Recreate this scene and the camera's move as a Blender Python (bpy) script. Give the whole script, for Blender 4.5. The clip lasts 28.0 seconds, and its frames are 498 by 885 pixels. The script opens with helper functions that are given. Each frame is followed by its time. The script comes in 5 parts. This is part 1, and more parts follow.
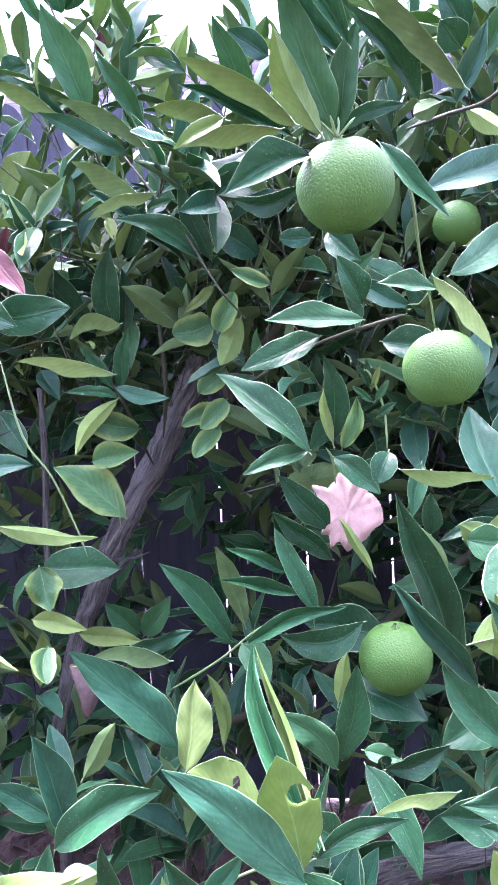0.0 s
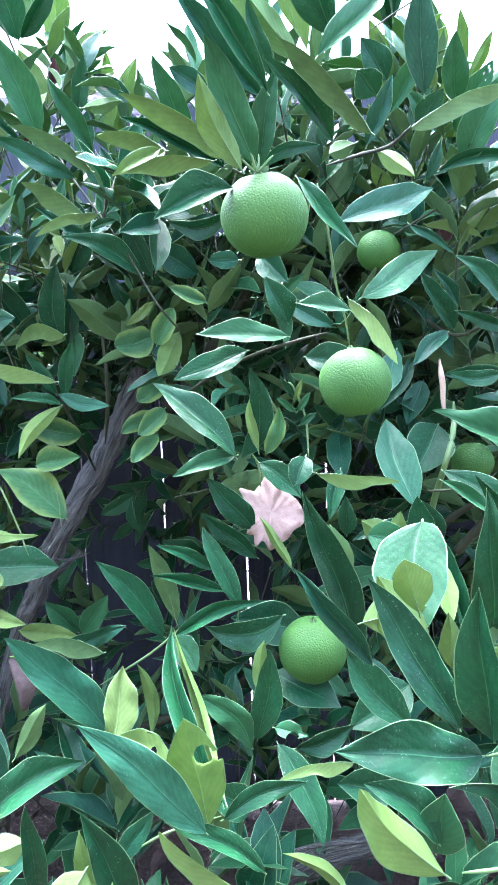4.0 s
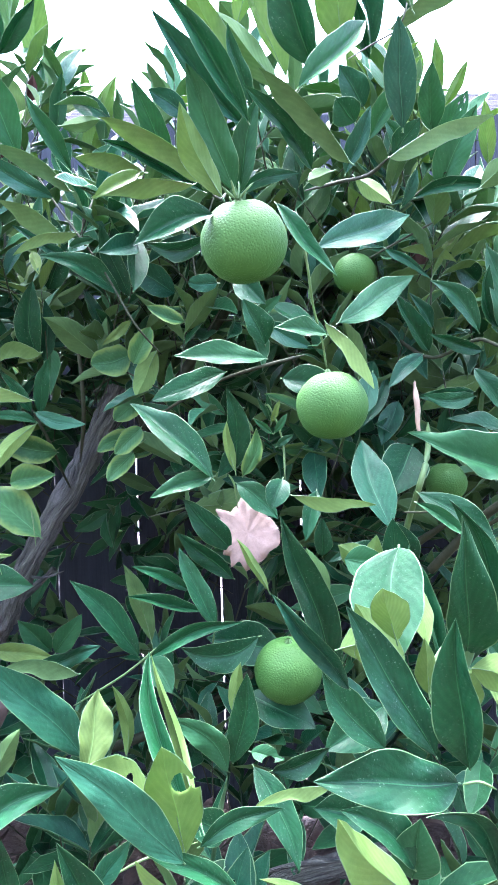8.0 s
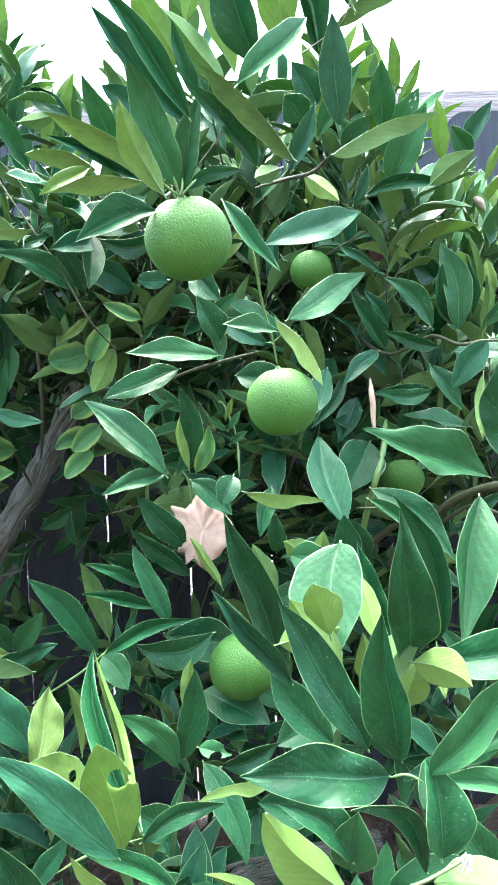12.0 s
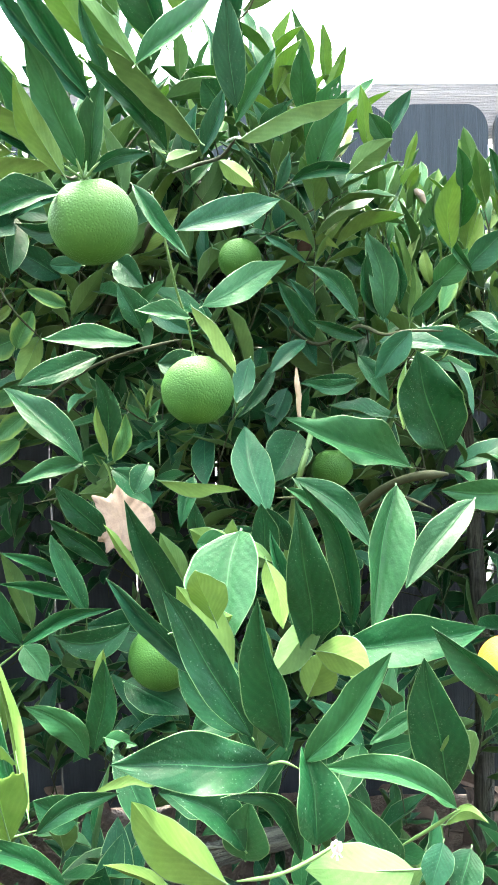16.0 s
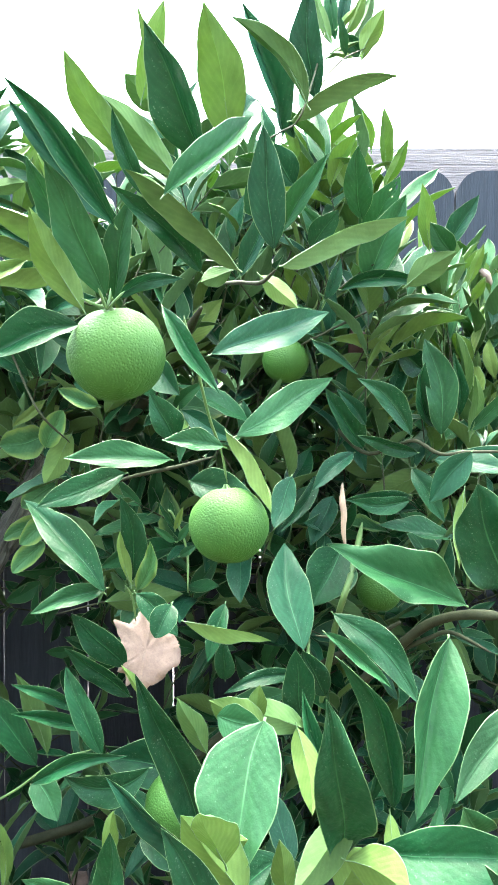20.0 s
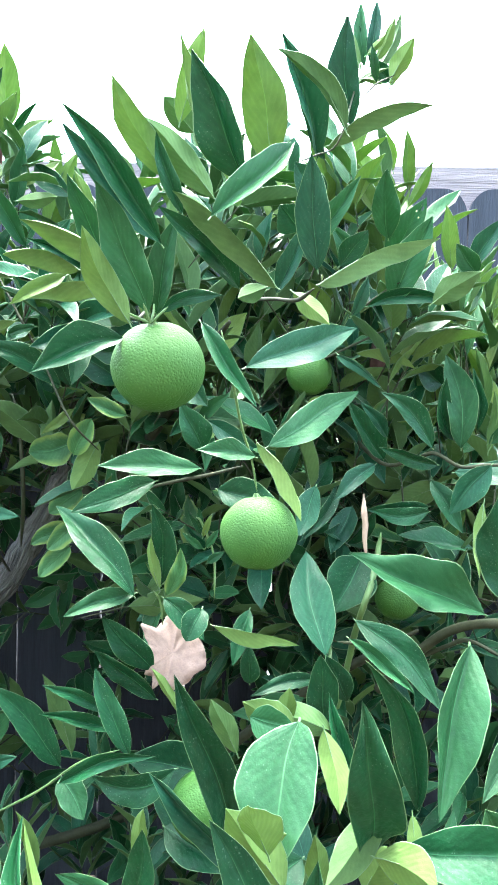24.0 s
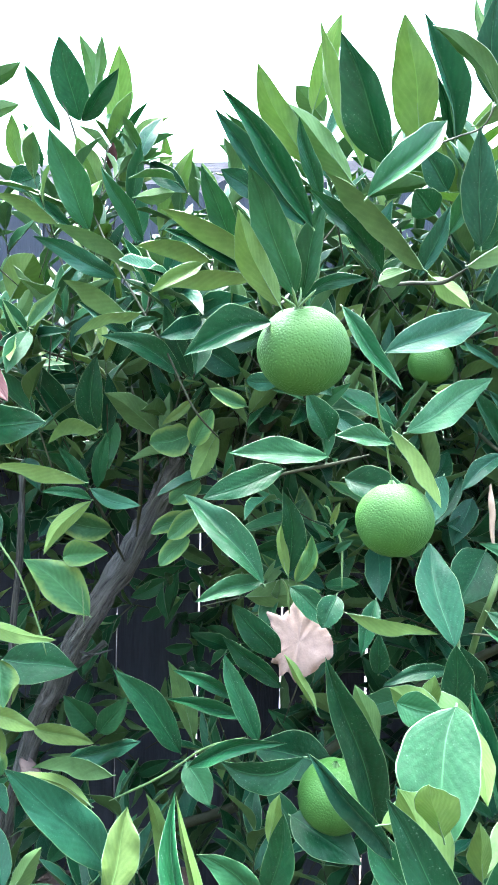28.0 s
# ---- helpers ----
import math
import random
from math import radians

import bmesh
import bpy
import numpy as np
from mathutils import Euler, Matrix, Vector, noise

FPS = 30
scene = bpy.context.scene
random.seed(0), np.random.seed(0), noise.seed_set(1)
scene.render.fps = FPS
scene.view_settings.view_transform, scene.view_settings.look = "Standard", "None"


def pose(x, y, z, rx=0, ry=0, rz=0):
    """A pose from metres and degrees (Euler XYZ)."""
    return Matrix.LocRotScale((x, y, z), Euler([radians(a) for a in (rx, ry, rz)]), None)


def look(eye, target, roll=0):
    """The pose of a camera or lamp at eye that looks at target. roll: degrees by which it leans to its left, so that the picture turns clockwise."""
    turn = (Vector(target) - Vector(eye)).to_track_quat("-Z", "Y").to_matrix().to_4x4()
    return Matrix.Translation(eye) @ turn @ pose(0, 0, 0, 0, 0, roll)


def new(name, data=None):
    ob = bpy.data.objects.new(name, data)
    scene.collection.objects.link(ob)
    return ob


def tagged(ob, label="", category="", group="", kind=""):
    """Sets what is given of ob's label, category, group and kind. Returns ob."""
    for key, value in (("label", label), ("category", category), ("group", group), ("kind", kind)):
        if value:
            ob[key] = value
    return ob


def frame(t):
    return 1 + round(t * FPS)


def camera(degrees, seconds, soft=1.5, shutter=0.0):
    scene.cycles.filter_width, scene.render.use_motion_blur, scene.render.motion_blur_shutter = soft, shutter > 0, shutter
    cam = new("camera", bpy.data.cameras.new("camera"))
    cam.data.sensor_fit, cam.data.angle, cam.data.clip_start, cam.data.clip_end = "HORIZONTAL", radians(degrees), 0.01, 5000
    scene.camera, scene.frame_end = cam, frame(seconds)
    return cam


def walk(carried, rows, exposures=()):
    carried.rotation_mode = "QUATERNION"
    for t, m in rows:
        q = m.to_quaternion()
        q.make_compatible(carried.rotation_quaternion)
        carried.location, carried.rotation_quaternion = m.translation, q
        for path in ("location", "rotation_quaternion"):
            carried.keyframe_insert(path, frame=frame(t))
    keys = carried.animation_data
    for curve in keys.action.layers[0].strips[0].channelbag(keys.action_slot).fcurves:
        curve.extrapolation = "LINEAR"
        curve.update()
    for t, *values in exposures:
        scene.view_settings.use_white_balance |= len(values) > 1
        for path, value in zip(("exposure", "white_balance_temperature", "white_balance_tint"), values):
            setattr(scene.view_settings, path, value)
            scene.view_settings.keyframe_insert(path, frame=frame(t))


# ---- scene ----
SUN_UP, SUN_TURN, SUN, SKY, FENCE_Y = 72.0, 350.0, 0.3, 0.50, 1.65
EXPOSURES = [(0.0, 3.3, 5450, 52), (2.0, 3.3, 5350, 56), (3.0, 3.3, 5050, 32), (4.0, 3.3, 5150, 22), (8.0, 3.27, 5250, 24), (11.0, 3.23, 5650, 10), (16.0, 3.23, 6450, -2), (20.0, 3.27, 6150, 2), (24.0, 3.27, 5750, 5), (25.0, 3.27, 5450, 10), (28.0, 3.27, 5450, 9)]
cam = camera(35.3, 28.0)
PATH = [
    (0, (0.1833, 0.0980, 0.9061), (-0.0322, 2.0766, 0.7093), -3.41),
    (0.5, (0.1566, 0.0801, 0.8844), (-0.0865, 2.0564, 0.6975), -3.35),
    (1, (0.1654, 0.0755, 0.8525), (-0.0891, 2.0494, 0.6548), -4.02),
    (1.5, (0.1711, 0.0741, 0.8522), (-0.0765, 2.0473, 0.6396), -4.18),
    (2, (0.1823, 0.0656, 0.8816), (-0.0448, 2.0428, 0.6831), -3.55),
    (2.5, (0.1925, 0.0453, 0.9001), (0.0003, 2.0291, 0.7334), -2.19),
    (3, (0.2059, 0.0384, 0.9047), (0.0440, 2.0258, 0.7501), -2.08),
    (3.5, (0.2037, 0.0350, 0.9015), (0.0762, 2.0249, 0.7473), -1.86),
    (4, (0.2168, 0.0379, 0.8974), (0.1113, 2.0290, 0.7414), -2.00),
    (4.5, (0.2230, 0.0383, 0.9015), (0.1383, 2.0299, 0.7398), -1.99),
    (6.5, (0.2304, 0.0331, 0.9164), (0.1732, 2.0278, 0.7829), -1.54),
    (7, (0.2250, 0.0302, 0.9180), (0.1735, 2.0254, 0.7900), -1.29),
    (7.5, (0.2174, 0.0350, 0.9131), (0.1727, 2.0304, 0.7839), -1.50),
    (8, (0.2123, 0.0356, 0.9102), (0.1779, 2.0309, 0.7764), -1.49),
    (8.5, (0.2184, 0.0392, 0.9064), (0.1893, 2.0340, 0.7656), -1.72),
    (9, (0.2227, 0.0417, 0.9090), (0.2042, 2.0360, 0.7591), -1.75),
    (9.5, (0.2347, 0.0367, 0.9083), (0.2236, 2.0308, 0.7557), -1.89),
    (10, (0.2424, 0.0354, 0.9069), (0.2395, 2.0295, 0.7536), -1.97),
    (10.5, (0.2475, 0.0358, 0.9070), (0.2465, 2.0301, 0.7568), -1.96),
    (11, (0.2476, 0.0359, 0.9077), (0.2454, 2.0306, 0.7626), -1.93),
    (11.5, (0.2465, 0.0331, 0.9089), (0.2440, 2.0281, 0.7676), -1.76),
    (13.5, (0.2467, 0.0408, 0.9090), (0.2632, 2.0349, 0.7564), -1.53),
    (14, (0.2531, 0.0396, 0.9088), (0.2747, 2.0332, 0.7504), -1.69),
    (14.5, (0.2600, 0.0352, 0.9088), (0.2929, 2.0284, 0.7474), -1.72),
    (15, (0.2808, 0.0351, 0.9049), (0.3251, 2.0278, 0.7403), -1.75),
    (15.5, (0.2875, 0.0366, 0.9053), (0.3469, 2.0291, 0.7417), -1.51),
    (16, (0.3038, 0.0391, 0.9012), (0.3714, 2.0318, 0.7436), -1.19),
    (16.5, (0.2992, 0.0646, 0.9526), (0.3576, 2.0580, 0.8014), -0.22),
    (17, (0.3033, 0.1144, 1.0029), (0.3075, 2.1102, 0.8734), 0.96),
    (17.5, (0.3056, 0.1471, 1.0012), (0.2950, 2.1430, 0.8740), 0.95),
    (18, (0.2971, 0.1411, 1.0086), (0.2902, 2.1365, 0.8736), 1.01),
    (18.5, (0.3157, 0.1323, 0.9982), (0.2861, 2.1287, 0.8821), 0.83),
    (19, (0.3234, 0.1159, 1.0058), (0.2766, 2.1124, 0.8972), 0.75),
    (19.5, (0.3303, 0.1207, 0.9947), (0.2663, 2.1173, 0.8966), 0.60),
    (20, (0.3235, 0.1198, 0.9981), (0.2478, 2.1161, 0.9021), 0.60),
    (20.5, (0.3251, 0.1116, 0.9998), (0.2443, 2.1076, 0.9030), 0.56),
    (21, (0.3234, 0.1066, 0.9967), (0.2392, 2.1024, 0.8980), 0.65),
    (21.5, (0.3049, 0.1040, 0.9929), (0.2261, 2.0998, 0.8899), 0.85),
    (23.5, (0.2986, 0.0889, 1.0035), (0.2416, 2.0866, 0.9266), 1.46),
    (24, (0.2961, 0.0951, 0.9996), (0.2223, 2.0924, 0.9277), 1.43),
    (24.5, (0.2623, 0.1068, 0.9900), (0.1290, 2.1011, 0.9188), 1.58),
    (25, (0.2610, 0.1058, 0.9964), (0.0538, 2.0939, 0.9285), 1.03),
    (25.5, (0.2571, 0.1017, 0.9870), (0.0149, 2.0862, 0.9317), 0.84),
    (26, (0.2580, 0.1010, 0.9846), (-0.0042, 2.0831, 0.9380), 0.84),
    (26.5, (0.2511, 0.0958, 0.9898), (-0.0183, 2.0772, 0.9539), 1.01),
    (27, (0.2455, 0.0951, 0.9889), (-0.0272, 2.0762, 0.9568), 1.21),
    (27.5, (0.2422, 0.0904, 0.9882), (-0.0197, 2.0729, 0.9510), 1.35),
    (28, (0.2348, 0.0897, 0.9820), (-0.0079, 2.0738, 0.9170), 1.32),
]
walk(cam, [(t, look(eye, target, roll)) for t, eye, target, roll in PATH], EXPOSURES)

# ---- sky and sun: a bright hazy evening sky beyond the fence ----
world = bpy.data.worlds.new("sky")
scene.world = world
world.use_nodes = True
wn, wl = world.node_tree.nodes, world.node_tree.links
sky = wn.new("ShaderNodeTexSky")
sky.sky_type, sky.sun_disc = "NISHITA", False
sky.sun_elevation, sky.sun_rotation = radians(SUN_UP), radians(SUN_TURN)
sky.air_density, sky.dust_density, sky.ozone_density = 0.7, 10.0, 1.0
wl.new(sky.outputs[0], wn["Background"].inputs[0])
wn["Background"].inputs[1].default_value = SKY
sun = new("sun", bpy.data.lights.new("sun", "SUN"))
sun.data.energy, sun.data.angle, sun.data.color = SUN, radians(50), (1.0, 0.96, 0.88)
sun.matrix_world = look((0, 0, 0), (-math.sin(radians(SUN_TURN)) * math.cos(radians(SUN_UP)), -math.cos(radians(SUN_TURN)) * math.cos(radians(SUN_UP)), -math.sin(radians(SUN_UP))))


# ---- materials ----
def material(name, rough=0.5, spec=0.5):
    m = bpy.data.materials.new(name)
    m.use_nodes = True
    b = m.node_tree.nodes["Principled BSDF"]
    b.inputs["Roughness"].default_value = rough
    b.inputs["Specular IOR Level"].default_value = spec
    return m, m.node_tree.nodes, m.node_tree.links, b


def maths(nodes, links, op, a, b=None):
    n = nodes.new("ShaderNodeMath")
    n.operation = op
    for k, v in enumerate((a, b)):
        if v is None:
            continue
        if isinstance(v, (int, float)):
            n.inputs[k].default_value = v
        else:
            links.new(v, n.inputs[k])
    return n.outputs[0]


def mixed(nodes, links, fac, a, b):
    n = nodes.new("ShaderNodeMix")
    n.data_type = "RGBA"
    for k, v in ((0, fac), (6, a), (7, b)):
        if isinstance(v, tuple):
            n.inputs[k].default_value = (*v, 1)
        elif isinstance(v, (int, float)):
            n.inputs[k].default_value = v
        else:
            links.new(v, n.inputs[k])
    return n.outputs[2]


def noise_at(nodes, links, coords, scale, detail=3.0, rough=0.55):
    n = nodes.new("ShaderNodeTexNoise")
    n.inputs["Scale"].default_value, n.inputs["Detail"].default_value, n.inputs["Roughness"].default_value = scale, detail, rough
    links.new(coords, n.inputs["Vector"])
    return n.outputs["Fac"]


def ramp(nodes, links, fac, lo, hi):
    n = nodes.new("ShaderNodeMapRange")
    n.inputs[1].default_value, n.inputs[2].default_value = lo, hi
    links.new(fac, n.inputs[0])
    return n.outputs[0]


def bumped(nodes, links, b, height, strength, distance):
    n = nodes.new("ShaderNodeBump")
    n.inputs["Strength"].default_value, n.inputs["Distance"].default_value = strength, distance
    links.new(height, n.inputs["Height"])
    links.new(n.outputs[0], b.inputs["Normal"])


def leaf_material(name, colour, other, rough, glow, speck=0.0, streak=0.65, margin=0.0, gloss=0.12):
    """A leaf's skin: two tones that wander, a thin midrib, side veins, dust specks, and light that passes through."""
    m, nodes, links, b = material(name, rough, gloss)
    uv = nodes.new("ShaderNodeUVMap").outputs[0]
    sep = nodes.new("ShaderNodeSeparateXYZ")
    links.new(uv, sep.inputs[0])
    coords = nodes.new("ShaderNodeTexCoord").outputs["Object"]
    across = maths(nodes, links, "ABSOLUTE", maths(nodes, links, "SUBTRACT", sep.outputs[0], 0.5))
    wander = noise_at(nodes, links, coords, 60.0, 2.0)
    along = maths(nodes, links, "ADD", maths(nodes, links, "SUBTRACT", maths(nodes, links, "MULTIPLY", sep.outputs[1], 10.0), maths(nodes, links, "MULTIPLY", across, 7.0)), maths(nodes, links, "MULTIPLY", wander, 1.1))
    vein = maths(nodes, links, "PINGPONG", along, 0.5)
    line = ramp(nodes, links, vein, 0.08, 0.0)
    info, geo = nodes.new("ShaderNodeObjectInfo"), nodes.new("ShaderNodeNewGeometry")
    lot = maths(nodes, links, "FRACT", maths(nodes, links, "ADD", info.outputs["Random"], geo.outputs["Random Per Island"]))
    cloud = maths(nodes, links, "ADD", maths(nodes, links, "MULTIPLY", noise_at(nodes, links, coords, 26.0), 0.55), maths(nodes, links, "MULTIPLY", noise_at(nodes, links, coords, 110.0, 4.0, 0.65), 0.45))
    tone = mixed(nodes, links, ramp(nodes, links, maths(nodes, links, "ADD", maths(nodes, links, "MULTIPLY", lot, 0.6), maths(nodes, links, "MULTIPLY", cloud, 1.5)), 0.60, 1.45), tuple(c * 0.68 for c in colour), tuple(c * 1.25 for c in other))
    between = ramp(nodes, links, maths(nodes, links, "ADD", vein, maths(nodes, links, "MULTIPLY", wander, 0.5)), 0.25, 0.80)
    tone = mixed(nodes, links, maths(nodes, links, "MULTIPLY", between, 0.24), tone, tuple(c * 0.62 for c in colour))
    tone = mixed(nodes, links, maths(nodes, links, "MULTIPLY", line, 0.08), tone, tuple(min(1, c * 1.8 + 0.02) for c in colour))
    spine = maths(nodes, links, "MULTIPLY", ramp(nodes, links, across, 0.016, 0.006), maths(nodes, links, "SUBTRACT", 1.15, sep.outputs[1]))
    tone = mixed(nodes, links, maths(nodes, links, "MULTIPLY", spine, streak), tone, tuple(min(1, c * 2.1 + d) for c, d in zip(colour, (0.035, 0.075, 0.03))))
    if margin:
        outer = ramp(nodes, links, maths(nodes, links, "ADD", across, maths(nodes, links, "MULTIPLY", noise_at(nodes, links, coords, 90.0), 0.30)), 0.44, 0.62)
        tone = mixed(nodes, links, maths(nodes, links, "MULTIPLY", outer, margin), tone, (0.20, 0.27, 0.05))
    if speck:
        bent = nodes.new("ShaderNodeVectorMath")
        bent.operation = "MULTIPLY_ADD"
        waver = nodes.new("ShaderNodeTexNoise")
        waver.inputs["Scale"].default_value = 500.0
        links.new(coords, waver.inputs["Vector"])
        links.new(waver.outputs["Color"], bent.inputs[0])
        bent.inputs[1].default_value = (0.0016, 0.0016, 0.0016)
        links.new(coords, bent.inputs[2])
        cells = nodes.new("ShaderNodeTexVoronoi")
        cells.inputs["Scale"].default_value = 430.0
        links.new(bent.outputs[0], cells.inputs["Vector"])
        shade = nodes.new("ShaderNodeSeparateXYZ")
        links.new(cells.outputs["Color"], shade.inputs[0])
        some = ramp(nodes, links, shade.outputs[0], 0.45, 0.95)
        patchy = ramp(nodes, links, noise_at(nodes, links, coords, 42.0, 4.0, 0.65), 0.42, 0.62)
        dust = ramp(nodes, links, noise_at(nodes, links, coords, 420.0, 4.0, 0.75), 0.58, 0.74)
        dots = maths(nodes, links, "MULTIPLY", maths(nodes, links, "MULTIPLY", ramp(nodes, links, cells.outputs["Distance"], 0.26, 0.08), some), patchy)
        dots = maths(nodes, links, "MAXIMUM", dots, maths(nodes, links, "MULTIPLY", maths(nodes, links, "MULTIPLY", dust, patchy), 0.45))
        tone = mixed(nodes, links, maths(nodes, links, "MULTIPLY", dots, speck), tone, (0.17, 0.235, 0.17))
    links.new(tone, b.inputs["Base Color"])
    rub = ramp(nodes, links, noise_at(nodes, links, coords, 70.0, 4.0, 0.6), 0.3, 0.75)
    links.new(maths(nodes, links, "ADD", maths(nodes, links, "MULTIPLY", rub, 0.22), rough - 0.10), b.inputs["Roughness"])
    height = maths(nodes, links, "ADD", maths(nodes, links, "MULTIPLY", vein, 0.55), maths(nodes, links, "MULTIPLY", noise_at(nodes, links, coords, 210.0, 4.0), 1.5))
    height = maths(nodes, links, "ADD", height, maths(nodes, links, "MULTIPLY", noise_at(nodes, links, coords, 55.0, 2.0), 3.2))
    bumped(nodes, links, b, height, 0.30, 0.0011)
    thin = nodes.new("ShaderNodeBsdfTranslucent")
    links.new(mixed(nodes, links, 0.5, tone, tuple(min(1, c * 1.5) for c in other)), thin.inputs["Color"])
    both = nodes.new("ShaderNodeMixShader")
    both.inputs[0].default_value = glow
    links.new(b.outputs[0], both.inputs[1])
    links.new(thin.outputs[0], both.inputs[2])
    links.new(both.outputs[0], nodes["Material Output"].inputs["Surface"])
    return m


def plain(name, low, high, scale, rough, relief=0.0, depth=0.002, stretch=(1, 1, 1), spec=0.4):
    m, nodes, links, b = material(name, rough, spec)
    mapping = nodes.new("ShaderNodeMapping")
    mapping.inputs["Scale"].default_value = stretch
    links.new(nodes.new("ShaderNodeTexCoord").outputs["Object"], mapping.inputs[0])
    big = noise_at(nodes, links, mapping.outputs[0], scale, 5.0, 0.6)
    fine = noise_at(nodes, links, mapping.outputs[0], scale * 7, 4.0, 0.65)
    lot = nodes.new("ShaderNodeObjectInfo").outputs["Random"]
    fac = maths(nodes, links, "ADD", maths(nodes, links, "ADD", maths(nodes, links, "MULTIPLY", big, 0.8), maths(nodes, links, "MULTIPLY", fine, 0.5)), maths(nodes, links, "MULTIPLY", lot, 0.25))
    links.new(mixed(nodes, links, ramp(nodes, links, fac, 0.45, 1.05), low, high), b.inputs["Base Color"])
    if relief:
        bumped(nodes, links, b, maths(nodes, links, "ADD", big, maths(nodes, links, "MULTIPLY", fine, 0.6)), relief, depth)
    return m


GREEN = {
    # deep green; this and the blue-green are lowered to imitate dimmer light low down
    "d": leaf_material("leaf_dark_and_shade", (0.0052, 0.033, 0.0115), (0.0095, 0.051, 0.0165), 0.40, 0.14, 0.75),
    "g": leaf_material("leaf_green", (0.0115, 0.053, 0.0185), (0.020, 0.076, 0.025), 0.44, 0.22, 0.3),
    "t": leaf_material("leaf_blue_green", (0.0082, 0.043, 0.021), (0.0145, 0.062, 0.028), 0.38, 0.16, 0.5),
    "p": leaf_material("leaf_pale_green", (0.0115, 0.043, 0.016), (0.0165, 0.056, 0.021), 0.42, 0.20, 0.5),
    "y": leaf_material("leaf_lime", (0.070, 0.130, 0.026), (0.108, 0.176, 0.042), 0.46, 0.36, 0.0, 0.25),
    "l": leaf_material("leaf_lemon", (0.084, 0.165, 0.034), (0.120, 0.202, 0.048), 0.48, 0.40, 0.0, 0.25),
    "m": leaf_material("leaf_with_yellow_margin", (0.022, 0.074, 0.024), (0.036, 0.104, 0.034), 0.44, 0.22, 0.3, 0.5, 0.45),
    "r": leaf_material("leaf_red", (0.030, 0.011, 0.010), (0.062, 0.028, 0.024), 0.50, 0.2),
    "o": leaf_material("leaf_olive", (0.050, 0.098, 0.022), (0.085, 0.135, 0.034), 0.46, 0.30),
}
BELOW = {
    "r": leaf_material("underside_red", (0.042, 0.018, 0.015), (0.080, 0.038, 0.032), 0.55, 0.25),
    "d": leaf_material("underside_green", (0.048, 0.108, 0.040), (0.068, 0.138, 0.050), 0.60, 0.36, 0.0, 0.35, gloss=0.10),
    "g": leaf_material("underside_fresh", (0.055, 0.116, 0.036), (0.078, 0.148, 0.046), 0.60, 0.36, 0.0, 0.35, gloss=0.10),
    "y": leaf_material("underside_lime", (0.074, 0.142, 0.034), (0.108, 0.180, 0.048), 0.58, 0.36, 0.0, 0.35, gloss=0.10),
    "l": leaf_material("underside_lemon", (0.084, 0.162, 0.037), (0.120, 0.200, 0.050), 0.58, 0.40, 0.0, 0.35, gloss=0.10),
}
UNDER = {"r": "r", "m": "g", "d": "d", "g": "g", "t": "d", "p": "g", "y": "y", "l": "l", "o": "y"}
rib = plain("leaf_rib", (0.040, 0.095, 0.030), (0.070, 0.140, 0.046), 60, 0.5)
rim = plain("leaf_rim", (0.037, 0.094, 0.029), (0.072, 0.138, 0.049), 60, 0.5)
green_stem = plain("green_stem", (0.042, 0.098, 0.026), (0.080, 0.145, 0.042), 90, 0.5, 0.3, 0.0006)
brown_stem = plain("brown_stem", (0.011, 0.015, 0.007), (0.028, 0.034, 0.016), 80, 0.75, 0.6, 0.001, spec=0.15)


def bark_material():
    """Grey furrowed bark: long fibres and cracks that run with the branch."""
    m, nodes, links, b = material("grey_bark", 0.9, 0.3)
    mapping = nodes.new("ShaderNodeMapping")
    mapping.inputs["Scale"].default_value = (1.0, 0.07, 1.0)
    links.new(nodes.new("ShaderNodeUVMap").outputs[0], mapping.inputs[0])
    fibre = noise_at(nodes, links, mapping.outputs[0], 330.0, 4.0, 0.6)
    broad = noise_at(nodes, links, mapping.outputs[0], 90.0, 3.0, 0.5)
    patch = noise_at(nodes, links, nodes.new("ShaderNodeTexCoord").outputs["Object"], 30.0, 4.0, 0.6)
    crack = ramp(nodes, links, maths(nodes, links, "ADD", maths(nodes, links, "MULTIPLY", fibre, 0.6), maths(nodes, links, "MULTIPLY", broad, 0.4)), 0.36, 0.60)
    tone = mixed(nodes, links, crack, (0.007, 0.010, 0.009), (0.076, 0.084, 0.066))
    tone = mixed(nodes, links, maths(nodes, links, "MULTIPLY", ramp(nodes, links, patch, 0.52, 0.72), 0.5), tone, (0.12, 0.125, 0.12))
    links.new(tone, b.inputs["Base Color"])
    bumped(nodes, links, b, crack, 1.0, 0.004)
    return m


bark = bark_material()
STEM = {"green": green_stem, "brown": brown_stem, "bark": bark}


